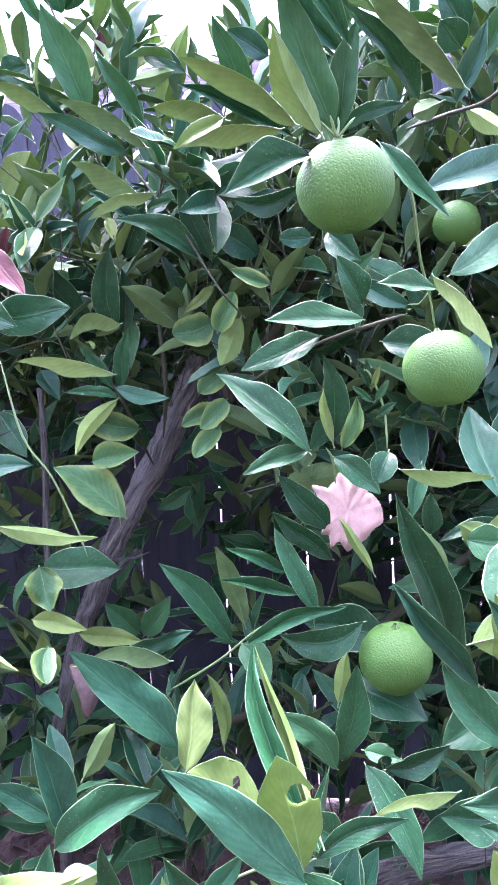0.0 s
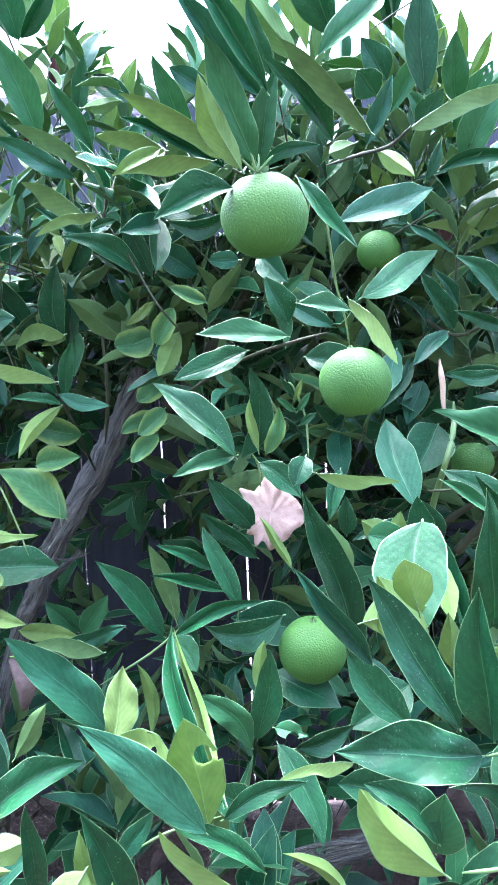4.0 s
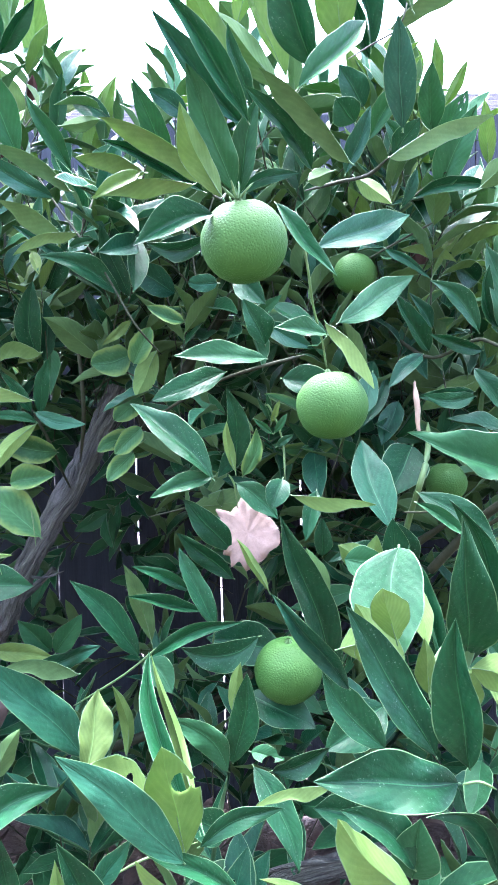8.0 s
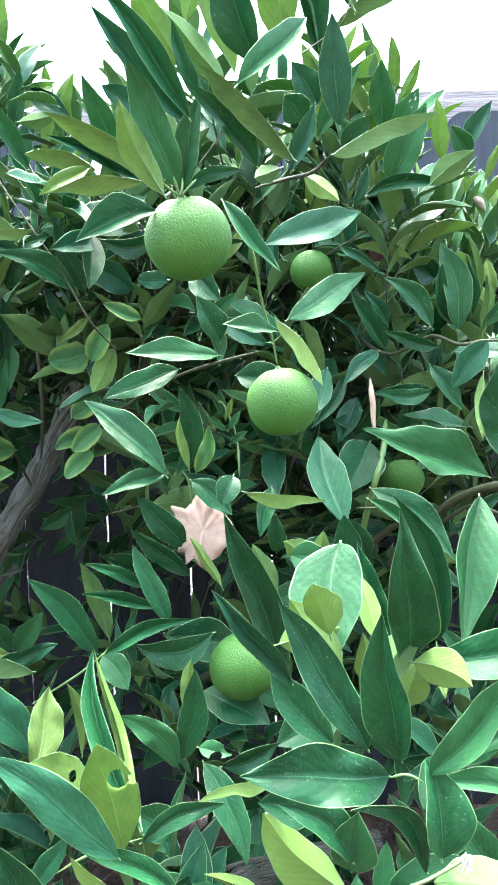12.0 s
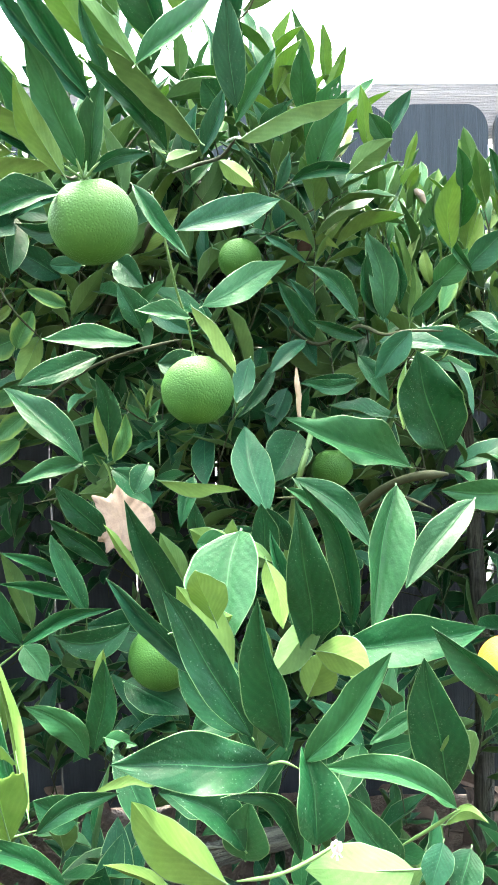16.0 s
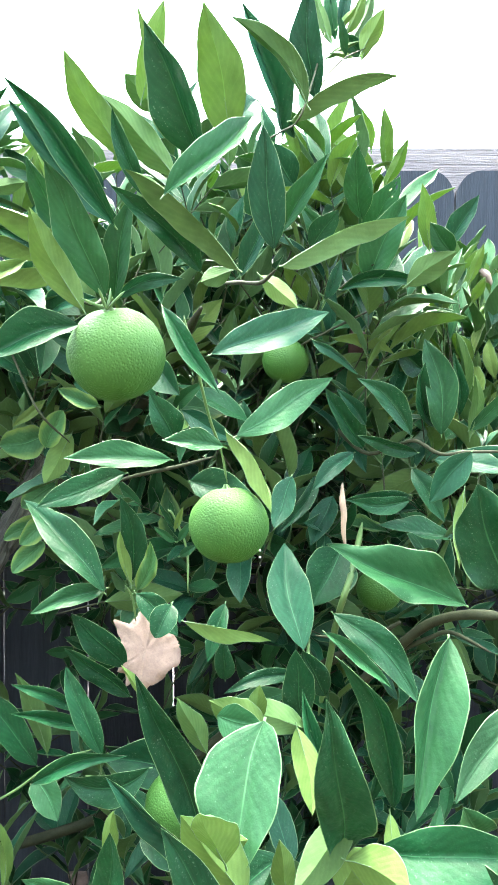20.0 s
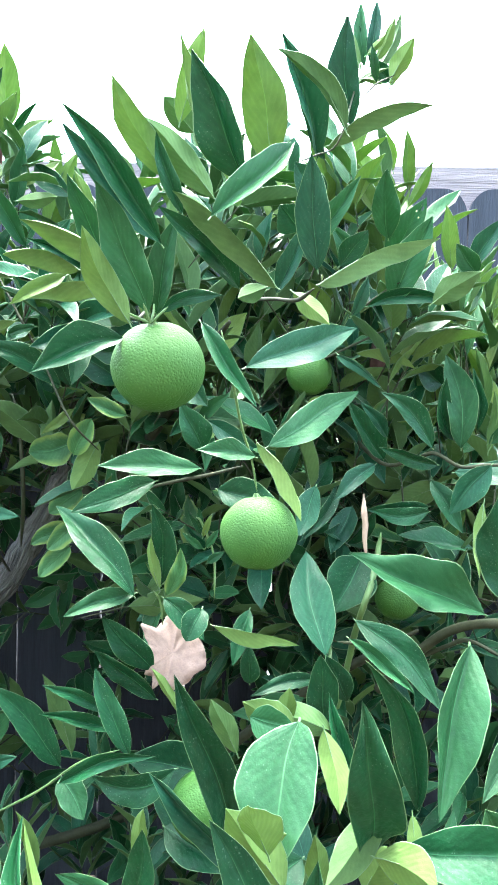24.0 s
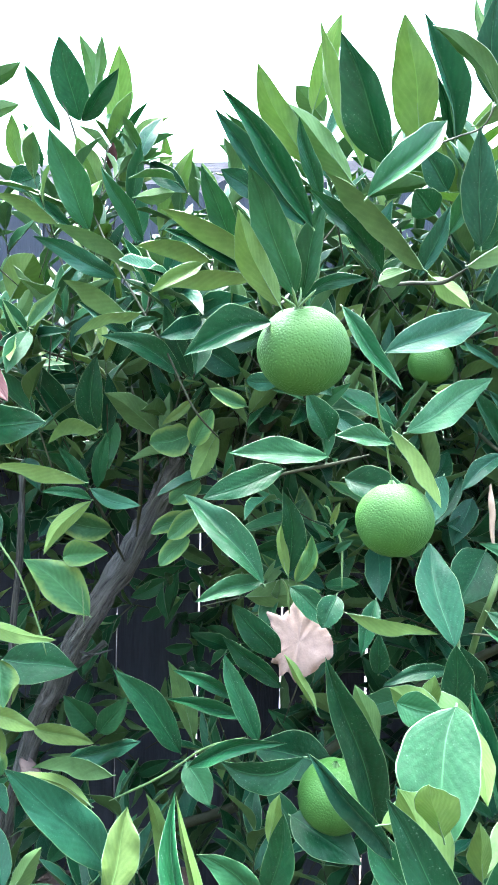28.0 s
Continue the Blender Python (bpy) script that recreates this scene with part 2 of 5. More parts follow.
def peel_material(name, low, high):
    m, nodes, links, b = material(name, 0.58, 0.15)
    coords = nodes.new("ShaderNodeTexCoord").outputs["Object"]
    cells = nodes.new("ShaderNodeTexVoronoi")
    cells.inputs["Scale"].default_value, cells.inputs["Randomness"].default_value = 440.0, 1.0
    links.new(coords, cells.inputs["Vector"])
    pore = ramp(nodes, links, cells.outputs["Distance"], 0.05, 0.55)
    tone = mixed(nodes, links, ramp(nodes, links, noise_at(nodes, links, coords, 22.0), 0.3, 0.75), low, high)
    tone = mixed(nodes, links, maths(nodes, links, "MULTIPLY", maths(nodes, links, "SUBTRACT", 1.0, pore), 0.22), tone, tuple(min(1, c * 1.35) for c in high))
    scar = ramp(nodes, links, noise_at(nodes, links, coords, 60.0, 5.0, 0.7), 0.70, 0.78)
    tone = mixed(nodes, links, maths(nodes, links, "MULTIPLY", scar, 0.45), tone, (0.36, 0.40, 0.22))
    links.new(tone, b.inputs["Base Color"])
    lumps = maths(nodes, links, "ADD", maths(nodes, links, "MULTIPLY", pore, 0.8), maths(nodes, links, "MULTIPLY", noise_at(nodes, links, coords, 190.0), 0.7))
    bumped(nodes, links, b, lumps, 0.45, 0.0009)
    b.inputs["Subsurface Weight"].default_value = 0.08
    b.inputs["Subsurface Radius"].default_value = (0.004, 0.006, 0.002)
    return m


peel = peel_material("green_peel", (0.019, 0.064, 0.0095), (0.032, 0.087, 0.0145))
ripe_peel = peel_material("ripe_peel", (0.34, 0.13, 0.012), (0.44, 0.19, 0.020))
dry_pink = plain("dry_oak_leaf", (0.118, 0.086, 0.064), (0.215, 0.162, 0.122), 70, 0.75, 0.5, 0.001)
dry_straw = plain("dry_straw_leaf", (0.16, 0.12, 0.075), (0.36, 0.29, 0.20), 60, 0.8, 0.5, 0.001, (1, 1, 0.2))
petal = plain("pink_petal", (0.42, 0.26, 0.26), (0.55, 0.44, 0.42), 200, 0.5)
red_brown = plain("dead_leaf", (0.022, 0.009, 0.008), (0.075, 0.040, 0.032), 40, 0.8, 0.5, 0.001)
litter_brown = plain("leaf_litter", (0.018, 0.014, 0.011), (0.080, 0.058, 0.044), 30, 0.85, 0.5, 0.002)
earth = plain("dark_soil", (0.020, 0.015, 0.012), (0.065, 0.048, 0.036), 14, 0.95, 1.0, 0.02)
pale_slab = plain("pale_concrete", (0.62, 0.60, 0.58), (0.74, 0.72, 0.70), 6, 0.8, 0.3, 0.004)
plaster = plain("dull_plaster", (0.20, 0.195, 0.19), (0.27, 0.26, 0.25), 3, 0.9, 0.3, 0.004)
# grey weathered boards, toned darker to carry the deep shade under the crown
old_wood = plain("weathered_fence_wood_with_shade", (0.0028, 0.0048, 0.0075), (0.021, 0.030, 0.040), 9, 0.88, 0.9, 0.003, (5, 5, 0.30))
# weathered rails, toned paler to carry the bright haze at the fence top
rail_wood = plain("weathered_rail_wood_with_haze", (0.055, 0.051, 0.051), (0.175, 0.163, 0.157), 9, 0.88, 1.0, 0.005, (0.25, 5, 6))


# ---- building helpers ----
def mesh_of(name, verts, faces, mats, index=None, uvs=None, smooth=True):
    me = bpy.data.meshes.new(name)
    me.from_pydata([tuple(v) for v in verts], [], [tuple(f) for f in faces])
    for m in mats:
        me.materials.append(m)
    if index is not None:
        me.polygons.foreach_set("material_index", np.array(index, dtype=np.int32))
    if uvs is not None:
        layer = me.uv_layers.new(name="UVMap")
        loops = np.empty(len(me.loops), dtype=np.int32)
        me.loops.foreach_get("vertex_index", loops)
        layer.data.foreach_set("uv", np.asarray(uvs, dtype=np.float32)[loops].ravel())
    if smooth:
        me.polygons.foreach_set("use_smooth", np.ones(len(me.polygons), dtype=bool))
    me.update()
    return me


def part(name, me, parent, label=""):
    ob = new(name, me)
    ob.parent = parent
    return tagged(ob, label) if label else ob


def thing(name, label, category, at=(0, 0, 0), group="", kind=""):
    ob = new(name)
    ob.location = at
    ob.empty_display_size = 0.05
    return tagged(ob, label, category, group, kind)


FINE = (-1, -0.966, -0.8, -0.6, -0.4, -0.2, -0.025, 0, 0.025, 0.2, 0.4, 0.6, 0.8, 0.966, 1)
COARSE = (-1, -0.94, -0.5, -0.04, 0.04, 0.5, 0.94, 1)


def leaf_shape(length, width, fold, bow, arch, wave, seed, steps=18, cols=FINE, blunt=0.0, bites=()):
    """A leaf along +Y from its stalk, upper side +Z: points, faces, which skin each face has, and a place on the leaf for each point.
    fold: degrees by which each half rises from flat; bow and arch: how far the midrib swings aside and up, in leaf lengths."""
    rng = random.Random(seed)
    phase, beat, lop = rng.random() * 6.28, rng.random() * 6.28, rng.uniform(-0.05, 0.05)
    uneven = rng.uniform(-0.06, 0.06)
    droop, lift = rng.uniform(0.0, 0.09), rng.uniform(-0.02, 0.05)
    p, q = 0.86 - 0.40 * blunt, 1.10 - 0.62 * blunt
    peak = max((k / 50) ** p * (1 - k / 50) ** q for k in range(1, 50))
    # a half's cross-section: steep beside the midrib, flatter towards the margin
    rise = {0: (0.0, 0.0)}
    for side in (1, -1):
        x = z = last = 0.0
        for v in sorted({abs(c) for c in cols if c * side > 0}):
            g = radians(fold) * (1.22 - 0.44 * (v + last) / 2)
            x, z, last = x + (v - last) * math.cos(g), z + (v - last) * math.sin(g), v
            rise[v * side] = (x * side, z)
    verts, uvs = [], []
    thick = 0.00035
    for side in (1, -1):
        for a in range(steps + 1):
            u = a / steps
            half = max(0.03 if u < 0.5 else 0.008, u ** p * (1 - u) ** q / peak) * width / 2
            swell = 4 * u * (1 - u)
            line = (bow + 0.012 * math.sin(6.3 * u + beat)) * length * swell, (arch + lift) * length * swell - droop * length * u * u * u * (1 - u) * 2.5
            for v in cols:
                x, z = rise[v]
                edge = 1 + 0.03 * math.sin(9 * u + phase + v) + 0.022 * math.sin(21 * u + beat * (2 if v > 0 else 1)) if abs(v) > 0.9 else 1
                x, z = x * half * edge * (1 + uneven * (1 if v > 0 else -1)), z * half * edge
                ripple = math.sin(7.5 * u + phase + 1.5 * v) + 0.5 * math.sin(17 * u + beat + 2.5 * v)
                z += wave * length * ripple * abs(v) ** 1.7 * min(1, swell + 0.1)
                groove = -0.0006 if 0 < abs(v) < 0.05 and side > 0 else 0.0
                verts.append((x + line[0], u * length + lop * x, z + line[1] + (thick if side > 0 else -thick) * (0.4 + (1 - abs(v))) + groove))
                uvs.append((v / 2 + 0.5, u))
    n, faces, index = len(cols), [], []
    for s in (0, 1):
        off = s * (steps + 1) * n
        for a in range(steps):
            for b in range(n - 1):
                i = off + a * n + b
                mid = (cols[b] + cols[b + 1]) / 2
                if bites and any(((a + 0.5) / steps - bu) ** 2 + ((mid - bv) * 0.22) ** 2 < br * br for bu, bv, br in bites):
                    continue
                faces.append((i, i + 1, i + 1 + n, i + n) if s == 0 else (i, i + n, i + 1 + n, i + 1))
                index.append(3 if abs(mid) > 0.96 else s)
    far = (steps + 1) * n
    for a in range(steps):
        for b in (0, n - 1):
            if bites and any(((a + 0.5) / steps - bu) ** 2 + ((cols[b] - bv) * 0.22) ** 2 < br * br for bu, bv, br in bites):
                continue
            i, j = a * n + b, far + a * n + b
            faces.append((i, i + n, j + n, j) if b == 0 else (j, j + n, i + n, i))
            index.append(3)
    # the stalk, which runs on under the blade as a raised midrib
    k = len(verts)
    r = max(0.0006, width * 0.018)
    side_at = lambda u: (bow * length * 4 * u * (1 - u), (arch + lift) * length * 4 * u * (1 - u))
    for y, zz, rr in ((-0.0035, -0.0014, 1.1), (0.0, -0.0004, 1.0), (0.10, -0.0004, 0.75), (0.35, -0.0004, 0.45)):
        sx, sz = side_at(max(0.0, y)) if y > 0 else (0.0, 0.0)
        for c in range(5):
            g = c * 1.2566
            verts.append((sx + r * rr * math.cos(g), y * (length if y > 0 else 1), sz + zz - 0.0004 + r * rr * math.sin(g)))
            uvs.append((0.5, 0.0))
    for ring in range(3):
        for c in range(5):
            i, j = k + ring * 5 + c, k + ring * 5 + (c + 1) % 5
            faces.append((i, j, j + 5, i + 5))
            index.append(2)
    return verts, faces, index, uvs


def facing(base, tip, normal):
    """The pose of a leaf that runs from base towards tip with its upper side towards normal."""
    y = (Vector(tip) - Vector(base)).normalized()
    x = y.cross(Vector(normal)).normalized()
    z = x.cross(y)
    return Matrix(((x[0], y[0], z[0], base[0]), (x[1], y[1], z[1], base[1]), (x[2], y[2], z[2], base[2]), (0, 0, 0, 1)))


class Now:
    owner, count = None, 0


def leaf(base, tip, normal, width, skin, fold=None, bow=0.0, arch=None, wave=0.021, blunt=None, name="leaf", label="", bites=()):
    Now.count += 1
    rng = random.Random(Now.count * 7 + 3)
    length = (Vector(tip) - Vector(base)).length
    grid = dict(steps=84, cols=[k / 28 for k in range(-28, 29)], bites=bites) if bites else {}
    fold = rng.uniform(10, 38) if fold is None else fold
    arch = rng.uniform(-0.03, 0.05) if arch is None else arch
    v, f, i, uv = leaf_shape(length, width, fold, bow, arch, wave * rng.uniform(0.7, 1.4), Now.count, blunt=rng.uniform(0, 0.2) if blunt is None else blunt, **grid)
    ob = part(name, mesh_of("leaf", v, f, [GREEN[skin], BELOW[UNDER[skin]], rib, rim], i, uv), Now.owner, label)
    ob.matrix_local = facing(base, tip, normal)
    return ob


def smooth_line(points, n=5):
    p = [Vector(a) for a in points]
    p = [2 * p[0] - p[1]] + p + [2 * p[-1] - p[-2]]
    out = []
    for k in range(1, len(p) - 2):
        a, b, c, d = p[k - 1 : k + 3]
        for s in range(n):
            t = s / n
            out.append(0.5 * (2 * b + (c - a) * t + (2 * a - 5 * b + 4 * c - d) * t * t + (3 * b - a - 3 * c + d) * t**3))
    return out + [p[-2]]


def tube(points, r0, r1, sides=7, rough=0.0, n=5, seed=0):
    line = smooth_line(points, n)
    verts, faces, uvs, far = [], [], [], 0.0
    up = Vector((0.3, 0.5, 0.8))
    for k, c in enumerate(line):
        way = (line[min(k + 1, len(line) - 1)] - line[max(k - 1, 0)]).normalized()
        x = way.cross(up).normalized()
        y = way.cross(x)
        r = r0 + (r1 - r0) * k / (len(line) - 1)
        if r < 0.006:
            r *= min(1.0, 0.35 + 0.3 * k, 0.35 + 0.3 * (len(line) - 1 - k))
        far += (c - line[max(k - 1, 0)]).length
        for s in range(sides):
            uvs.append((abs(s / sides - 0.5) * 6.28 * max(r0, r1), far))
            g = 6.2832 * s / sides
            w = r * (1 + rough * noise.noise(Vector((math.cos(g) * 2.2, math.sin(g) * 2.2, k * 0.35 + seed))) + rough * 0.6 * noise.noise(Vector((math.cos(g) * 6, math.sin(g) * 6, k * 0.2 + seed))))
            verts.append(c + x * (w * math.cos(g)) + y * (w * math.sin(g)))
    for k in range(len(line) - 1):
        for s in range(sides):
            i, j = k * sides + s, k * sides + (s + 1) % sides
            faces.append((i, j, j + sides, i + sides))
    faces.append(tuple(range(sides))[::-1])
    faces.append(tuple(range((len(line) - 1) * sides, len(line) * sides)))
    return verts, faces, uvs


def twig(points, r0, r1, skin, name="twig", label=""):
    Now.count += 1
    thick = max(r0, r1) > 0.01
    v, f, uv = tube(points, r0, r1, 40 if thick else 7, 0.30 if thick else 0.22, 14 if thick else 5, Now.count)
    return part(name, mesh_of(name, v, f, [STEM[skin]], uvs=uv), Now.owner, label)


def fruit(at, size, axis, label, calyx=True, skin=None):
    """A green orange with a slightly flattened body, a navel dimple and a five-lobed calyx; axis points to the stalk."""
    Now.count += 1
    verts, faces = [], []
    rings, sides = 36, 56
    for a in range(rings + 1):
        th = math.pi * a / rings
        for s in range(sides):
            ph = 6.2832 * s / sides
            d = Vector((math.sin(th) * math.cos(ph), math.sin(th) * math.sin(ph), math.cos(th)))
            r = size / 2 * (1 + 0.018 * noise.noise(d * 1.6 + Vector((Now.count, 0, 0))) + 0.006 * noise.noise(d * 9))
            r *= 1 - 0.10 * math.exp(-((th / 0.20) ** 2)) - 0.05 * math.exp(-(((math.pi - th) / 0.16) ** 2))
            verts.append((d.x * r, d.y * r, d.z * r * 0.965))
    for a in range(rings):
        for s in range(sides):
            i, j = a * sides + s, a * sides + (s + 1) % sides
            faces.append((i, i + sides, j + sides, j))
    me = mesh_of("orange_fruit", verts, faces, [skin or peel])
    ob = tagged(new("orange_fruit", me), label, "orange", "oranges on the tree")
    q = Vector(axis).to_track_quat("Z", "Y")
    ob.matrix_local = Matrix.LocRotScale(at, q, None)
    if calyx:
        v, f = [], []
        h = size * 0.44
        for s in range(20):
            g = 6.2832 * s / 20
            r = 0.0042 + 0.0022 * math.cos(5 * g)
            v += [(r * math.cos(g), r * math.sin(g), h - 0.0008), (r * 0.55 * math.cos(g), r * 0.55 * math.sin(g), h + 0.0022), (0.0018 * math.cos(g), 0.0018 * math.sin(g), h + 0.005)]
        for s in range(20):
            i, j = 3 * s, 3 * ((s + 1) % 20)
            f += [(i, j, j + 1, i + 1), (i + 1, j + 1, j + 2, i + 2)]
        part("calyx", mesh_of("calyx", v, f, [green_stem]), ob, "small green star-shaped calyx")
    return ob


def foliage(name, parent, seed, count, place, size, skins, label, lean=(0, -0.12, 0.6), spread=0.8, kind="stuff", wide=1.0):
    """Many leaves on short shoots, joined into one mesh. place(rng) gives a shoot's foot or None."""
    rng = random.Random(seed)
    mats = []
    for s in skins:
        for m in (GREEN[s], BELOW[UNDER[s]]):
            if m not in mats:
                mats.append(m)
    mats += [rib, rim, brown_stem]
    verts, faces, index, uvs = [], [], [], []
    made = 0
    while made < count:
        foot = place(rng)
        if foot is None:
            continue
        way = Vector(lean) + Vector((rng.uniform(-1, 1), rng.uniform(-1, 1), rng.uniform(-1, 1))) * spread
        way.normalize()
        reach = rng.uniform(0.05, 0.11)
        tv, tf, _ = tube([Vector(foot) - way * 0.05, Vector(foot), Vector(foot) + way * reach], 0.0018, 0.0009, 4, 0.1, 2, made)
        k = len(verts)
        verts += tv
        uvs += [(0.5, 0.0)] * len(tv)
        faces += [tuple(a + k for a in f) for f in tf]
        index += [len(mats) - 1] * len(tf)
        n = rng.randint(4, 7)
        for b in range(n):
            made += 1
            skin = rng.choice(skins)
            length = rng.uniform(*size)
            g = b * 2.4 + rng.uniform(-0.4, 0.4)
            x = way.orthogonal().normalized()
            y = way.cross(x)
            out = (x * math.cos(g) + y * math.sin(g)) * (rng.uniform(0.6, 1.1) * wide) + way * rng.uniform(0.4, 1.2)
            out.normalize()
            up = way - out * way.dot(out) + Vector((rng.uniform(-0.3, 0.3), rng.uniform(-0.3, 0.3), rng.uniform(0, 0.5)))
            base = Vector(foot) + way * (reach * (b + 1) / n)
            m = facing(base, base + out, up)
            v, f, i, uv = leaf_shape(length, length * rng.uniform(0.32, 0.44), rng.uniform(8, 42), rng.uniform(-0.05, 0.05), rng.uniform(-0.03, 0.07), 0.02, made + seed, 7, COARSE, rng.uniform(0, 0.35))
            k = len(verts)
            verts += [m @ Vector(a) for a in v]
            faces += [tuple(a + k for a in c) for c in f]
            top, low = mats.index(GREEN[skin]), mats.index(BELOW[UNDER[skin]])
            index += [(top, low, len(mats) - 3, len(mats) - 2)[a] for a in i]
            uvs += uv
    return tagged(part(name, mesh_of(name, verts, faces, mats, index, uvs), parent, label), kind=kind)


# ---- ground and fence ----
def ground_sheet():
    verts, faces = [], []
    xs = [-400, -60, -12, -4] + [-2 + 0.08 * k for k in range(63)] + [5, 12, 60, 400]
    ys = [-400, -60, -12, -4] + [-1 + 0.08 * k for k in range(33)] + [2.2, 3, 12, 60, 400]
    for y in ys:
        for x in xs:
            near = -2.1 < x < 3.1 and -1.1 < y < 1.62
            verts.append((x, y, 0.035 * noise.noise(Vector((x * 4, y * 4, 0))) + 0.02 * noise.noise(Vector((x * 13, y * 13, 3))) if near else 0.0))
    n = len(xs)
    for a in range(len(ys) - 1):
        for b in range(n - 1):
            i = a * n + b
            faces.append((i, i + 1, i + 1 + n, i + n))
    return tagged(new("ground", mesh_of("ground", verts, faces, [earth])), "dark damp garden soil under the orange tree", "ground", kind="structure")


ground_sheet()


def box(x0, x1, y0, y1, z0, z1):
    v = [(x, y, z) for z in (z0, z1) for y in (y0, y1) for x in (x0, x1)]
    f = [(0, 2, 3, 1), (4, 5, 7, 6), (0, 1, 5, 4), (1, 3, 7, 5), (3, 2, 6, 7), (2, 0, 4, 6)]
    return v, f


v, f = box(-30, 30, 1.9, 30, 0.0, 0.04)
tagged(new("neighbour_patio", mesh_of("neighbour_patio", v, f, [pale_slab], smooth=False)), "pale concrete paving beyond the wooden fence", "paving", kind="structure")

# unseen wall added behind the camera; it cuts low skylight from the front
v, f = box(-9, 9, -3.1, -2.8, -0.1, 3.2)
tagged(new("wall_south", mesh_of("wall_south", v, f, [plaster], smooth=False)), "unseen plain plastered wall added behind the camera to block low skylight", "wall", kind="structure")

fence = thing("fence", "weathered grey wooden picket fence with rounded picket tops", "fence", (0, FENCE_Y, 0), kind="structure")


def picket_mesh(seed, width):
    """A flat board with a rounded, slightly worn head, 18 mm thick."""
    rng = random.Random(seed)
    half, top = width / 2, 1.452 + rng.uniform(-0.006, 0.006)
    edge = [(-half, 0.0), (half, 0.0), (half, top - 0.055)]
    for k in range(1, 8):
        g = math.pi / 2 * k / 8
        edge.append((half - 0.045 * (1 - math.cos(g)), top - 0.055 + 0.055 * math.sin(g)))
    edge.append((half - 0.045, top))
    edge.append((-half + 0.045, top))
    for k in range(7, 0, -1):
        g = math.pi / 2 * k / 8
        edge.append((-half + 0.045 * (1 - math.cos(g)), top - 0.055 + 0.055 * math.sin(g)))
    edge.append((-half, top - 0.055))
    n = len(edge)
    verts = [(x, y, z) for y in (0.0, 0.018) for x, z in edge]
    faces = [tuple(range(n)), tuple(range(2 * n - 1, n - 1, -1))] + [(k, n + k, n + (k + 1) % n, (k + 1) % n) for k in range(n)]
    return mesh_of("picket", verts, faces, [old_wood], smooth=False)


PITCH = 0.1705


def joint(k):
    """Where the joint before picket k lies; two boards are wider than the rest."""
    return -0.052 + PITCH * k + (0.025 if k >= 4 else 0.0) + (0.033 if k >= 5 else 0.0)


for k in range(-16, 19):
    gap = 0.0036 if k in (-2, -1, 0, 1, 2, 4) else 0.0010 + 0.0004 * (k % 4)
    start = joint(k) + (0.011 if k == 5 else 0.0)
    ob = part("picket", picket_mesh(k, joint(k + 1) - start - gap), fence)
    ob.location = ((joint(k + 1) + start) / 2, 0.002 * math.sin(k * 2.3), 0)
for z0, z1, far in ((1.385, 1.497, 0.058), (0.785, 0.875, 0.058), (0.10, 0.19, 0.058)):
    for a in range(-1, 2):
        v, f = box(a * 2.0 - 0.9, a * 2.0 + 1.097, 0.021, far, z0, z1)
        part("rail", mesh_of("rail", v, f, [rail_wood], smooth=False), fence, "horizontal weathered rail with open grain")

# ---- the orange tree ----
tree = thing("orange_tree", "leafy young orange tree with green unripe fruit before a fence", "tree")
Now.owner = tree
twig([(-0.007, 1.026, 0.080), (0.131, 1.032, 0.188), (0.219, 1.028, 0.254), (0.296, 1.029, 0.281), (0.409, 1.043, 0.298)], .020, .014, "bark", "branch", "thick grey furrowed branch")
twig([(0.006, 1.196, 0.915), (-0.018, 1.180, 0.868), (-0.053, 1.166, 0.802), (-0.088, 1.135, 0.735), (-0.122, 1.118, 0.672), (-0.150, 1.118, 0.610), (-0.182, 1.130, 0.545), (-0.238, 1.150, 0.376)], .0190, .0125, "bark", "branch", "thick grey furrowed branch")
twig([(-0.095, 1.157, 0.657), (-0.152, 1.165, 0.608), (-0.188, 1.177, 0.572)], .006, .005, "bark", "branch", "thick grey furrowed branch")
twig([(-0.121, 1.113, 0.658), (-0.093, 1.097, 0.659), (-0.064, 1.091, 0.669)], .0022, .0015, "bark", "branch", "thick grey furrowed branch")
twig([(0.378, 1.091, 0.609), (0.386, 1.034, 0.693), (0.389, 0.976, 0.756), (0.393, 0.947, 0.789), (0.401, 0.949, 0.813), (0.410, 0.971, 0.839), (0.421, 1.023, 0.863)], .0040, .0034, "green", "branch", "olive green knobbly side branch")
for foot in ([(-0.222, 1.145, 0.43), (-0.245, 1.17, 0.2), (-0.25, 1.18, -0.05)], [(0.05, 1.12, 0.86), (0.14, 1.1, 0.98), (0.2, 1.05, 1.06), (0.24, 0.95, 1.1)], [(0.05, 1.12, 0.86), (0.02, 1.15, 1.0), (-0.04, 1.15, 1.15)], [(-0.2, 1.23, 0.3), (0.1, 1.2, 0.42), (0.32, 1.12, 0.62), (0.46, 0.98, 0.76)]):
    r0 = 0.0125 if foot[0][2] > 0.42 and foot[0][2] < 0.45 else 0.008
    twig(foot, r0, r0 * 0.7, "bark" if r0 > 0.01 else "brown", "branch", "grey furrowed branch" if r0 > 0.01 else "dark thin branch")

# twigs that carry the near leaves
twig([(0.247, 0.741, 1.068), (0.257, 0.760, 1.024), (0.264, 0.788, 0.987), (0.273, 0.807, 0.957), (0.278, 0.816, 0.928)], 0.0014, 0.0011, "green")
twig([(0.190, 0.778, 1.029), (0.193, 0.719, 1.059), (0.190, 0.704, 1.072)], 0.0019, 0.0014, "green")
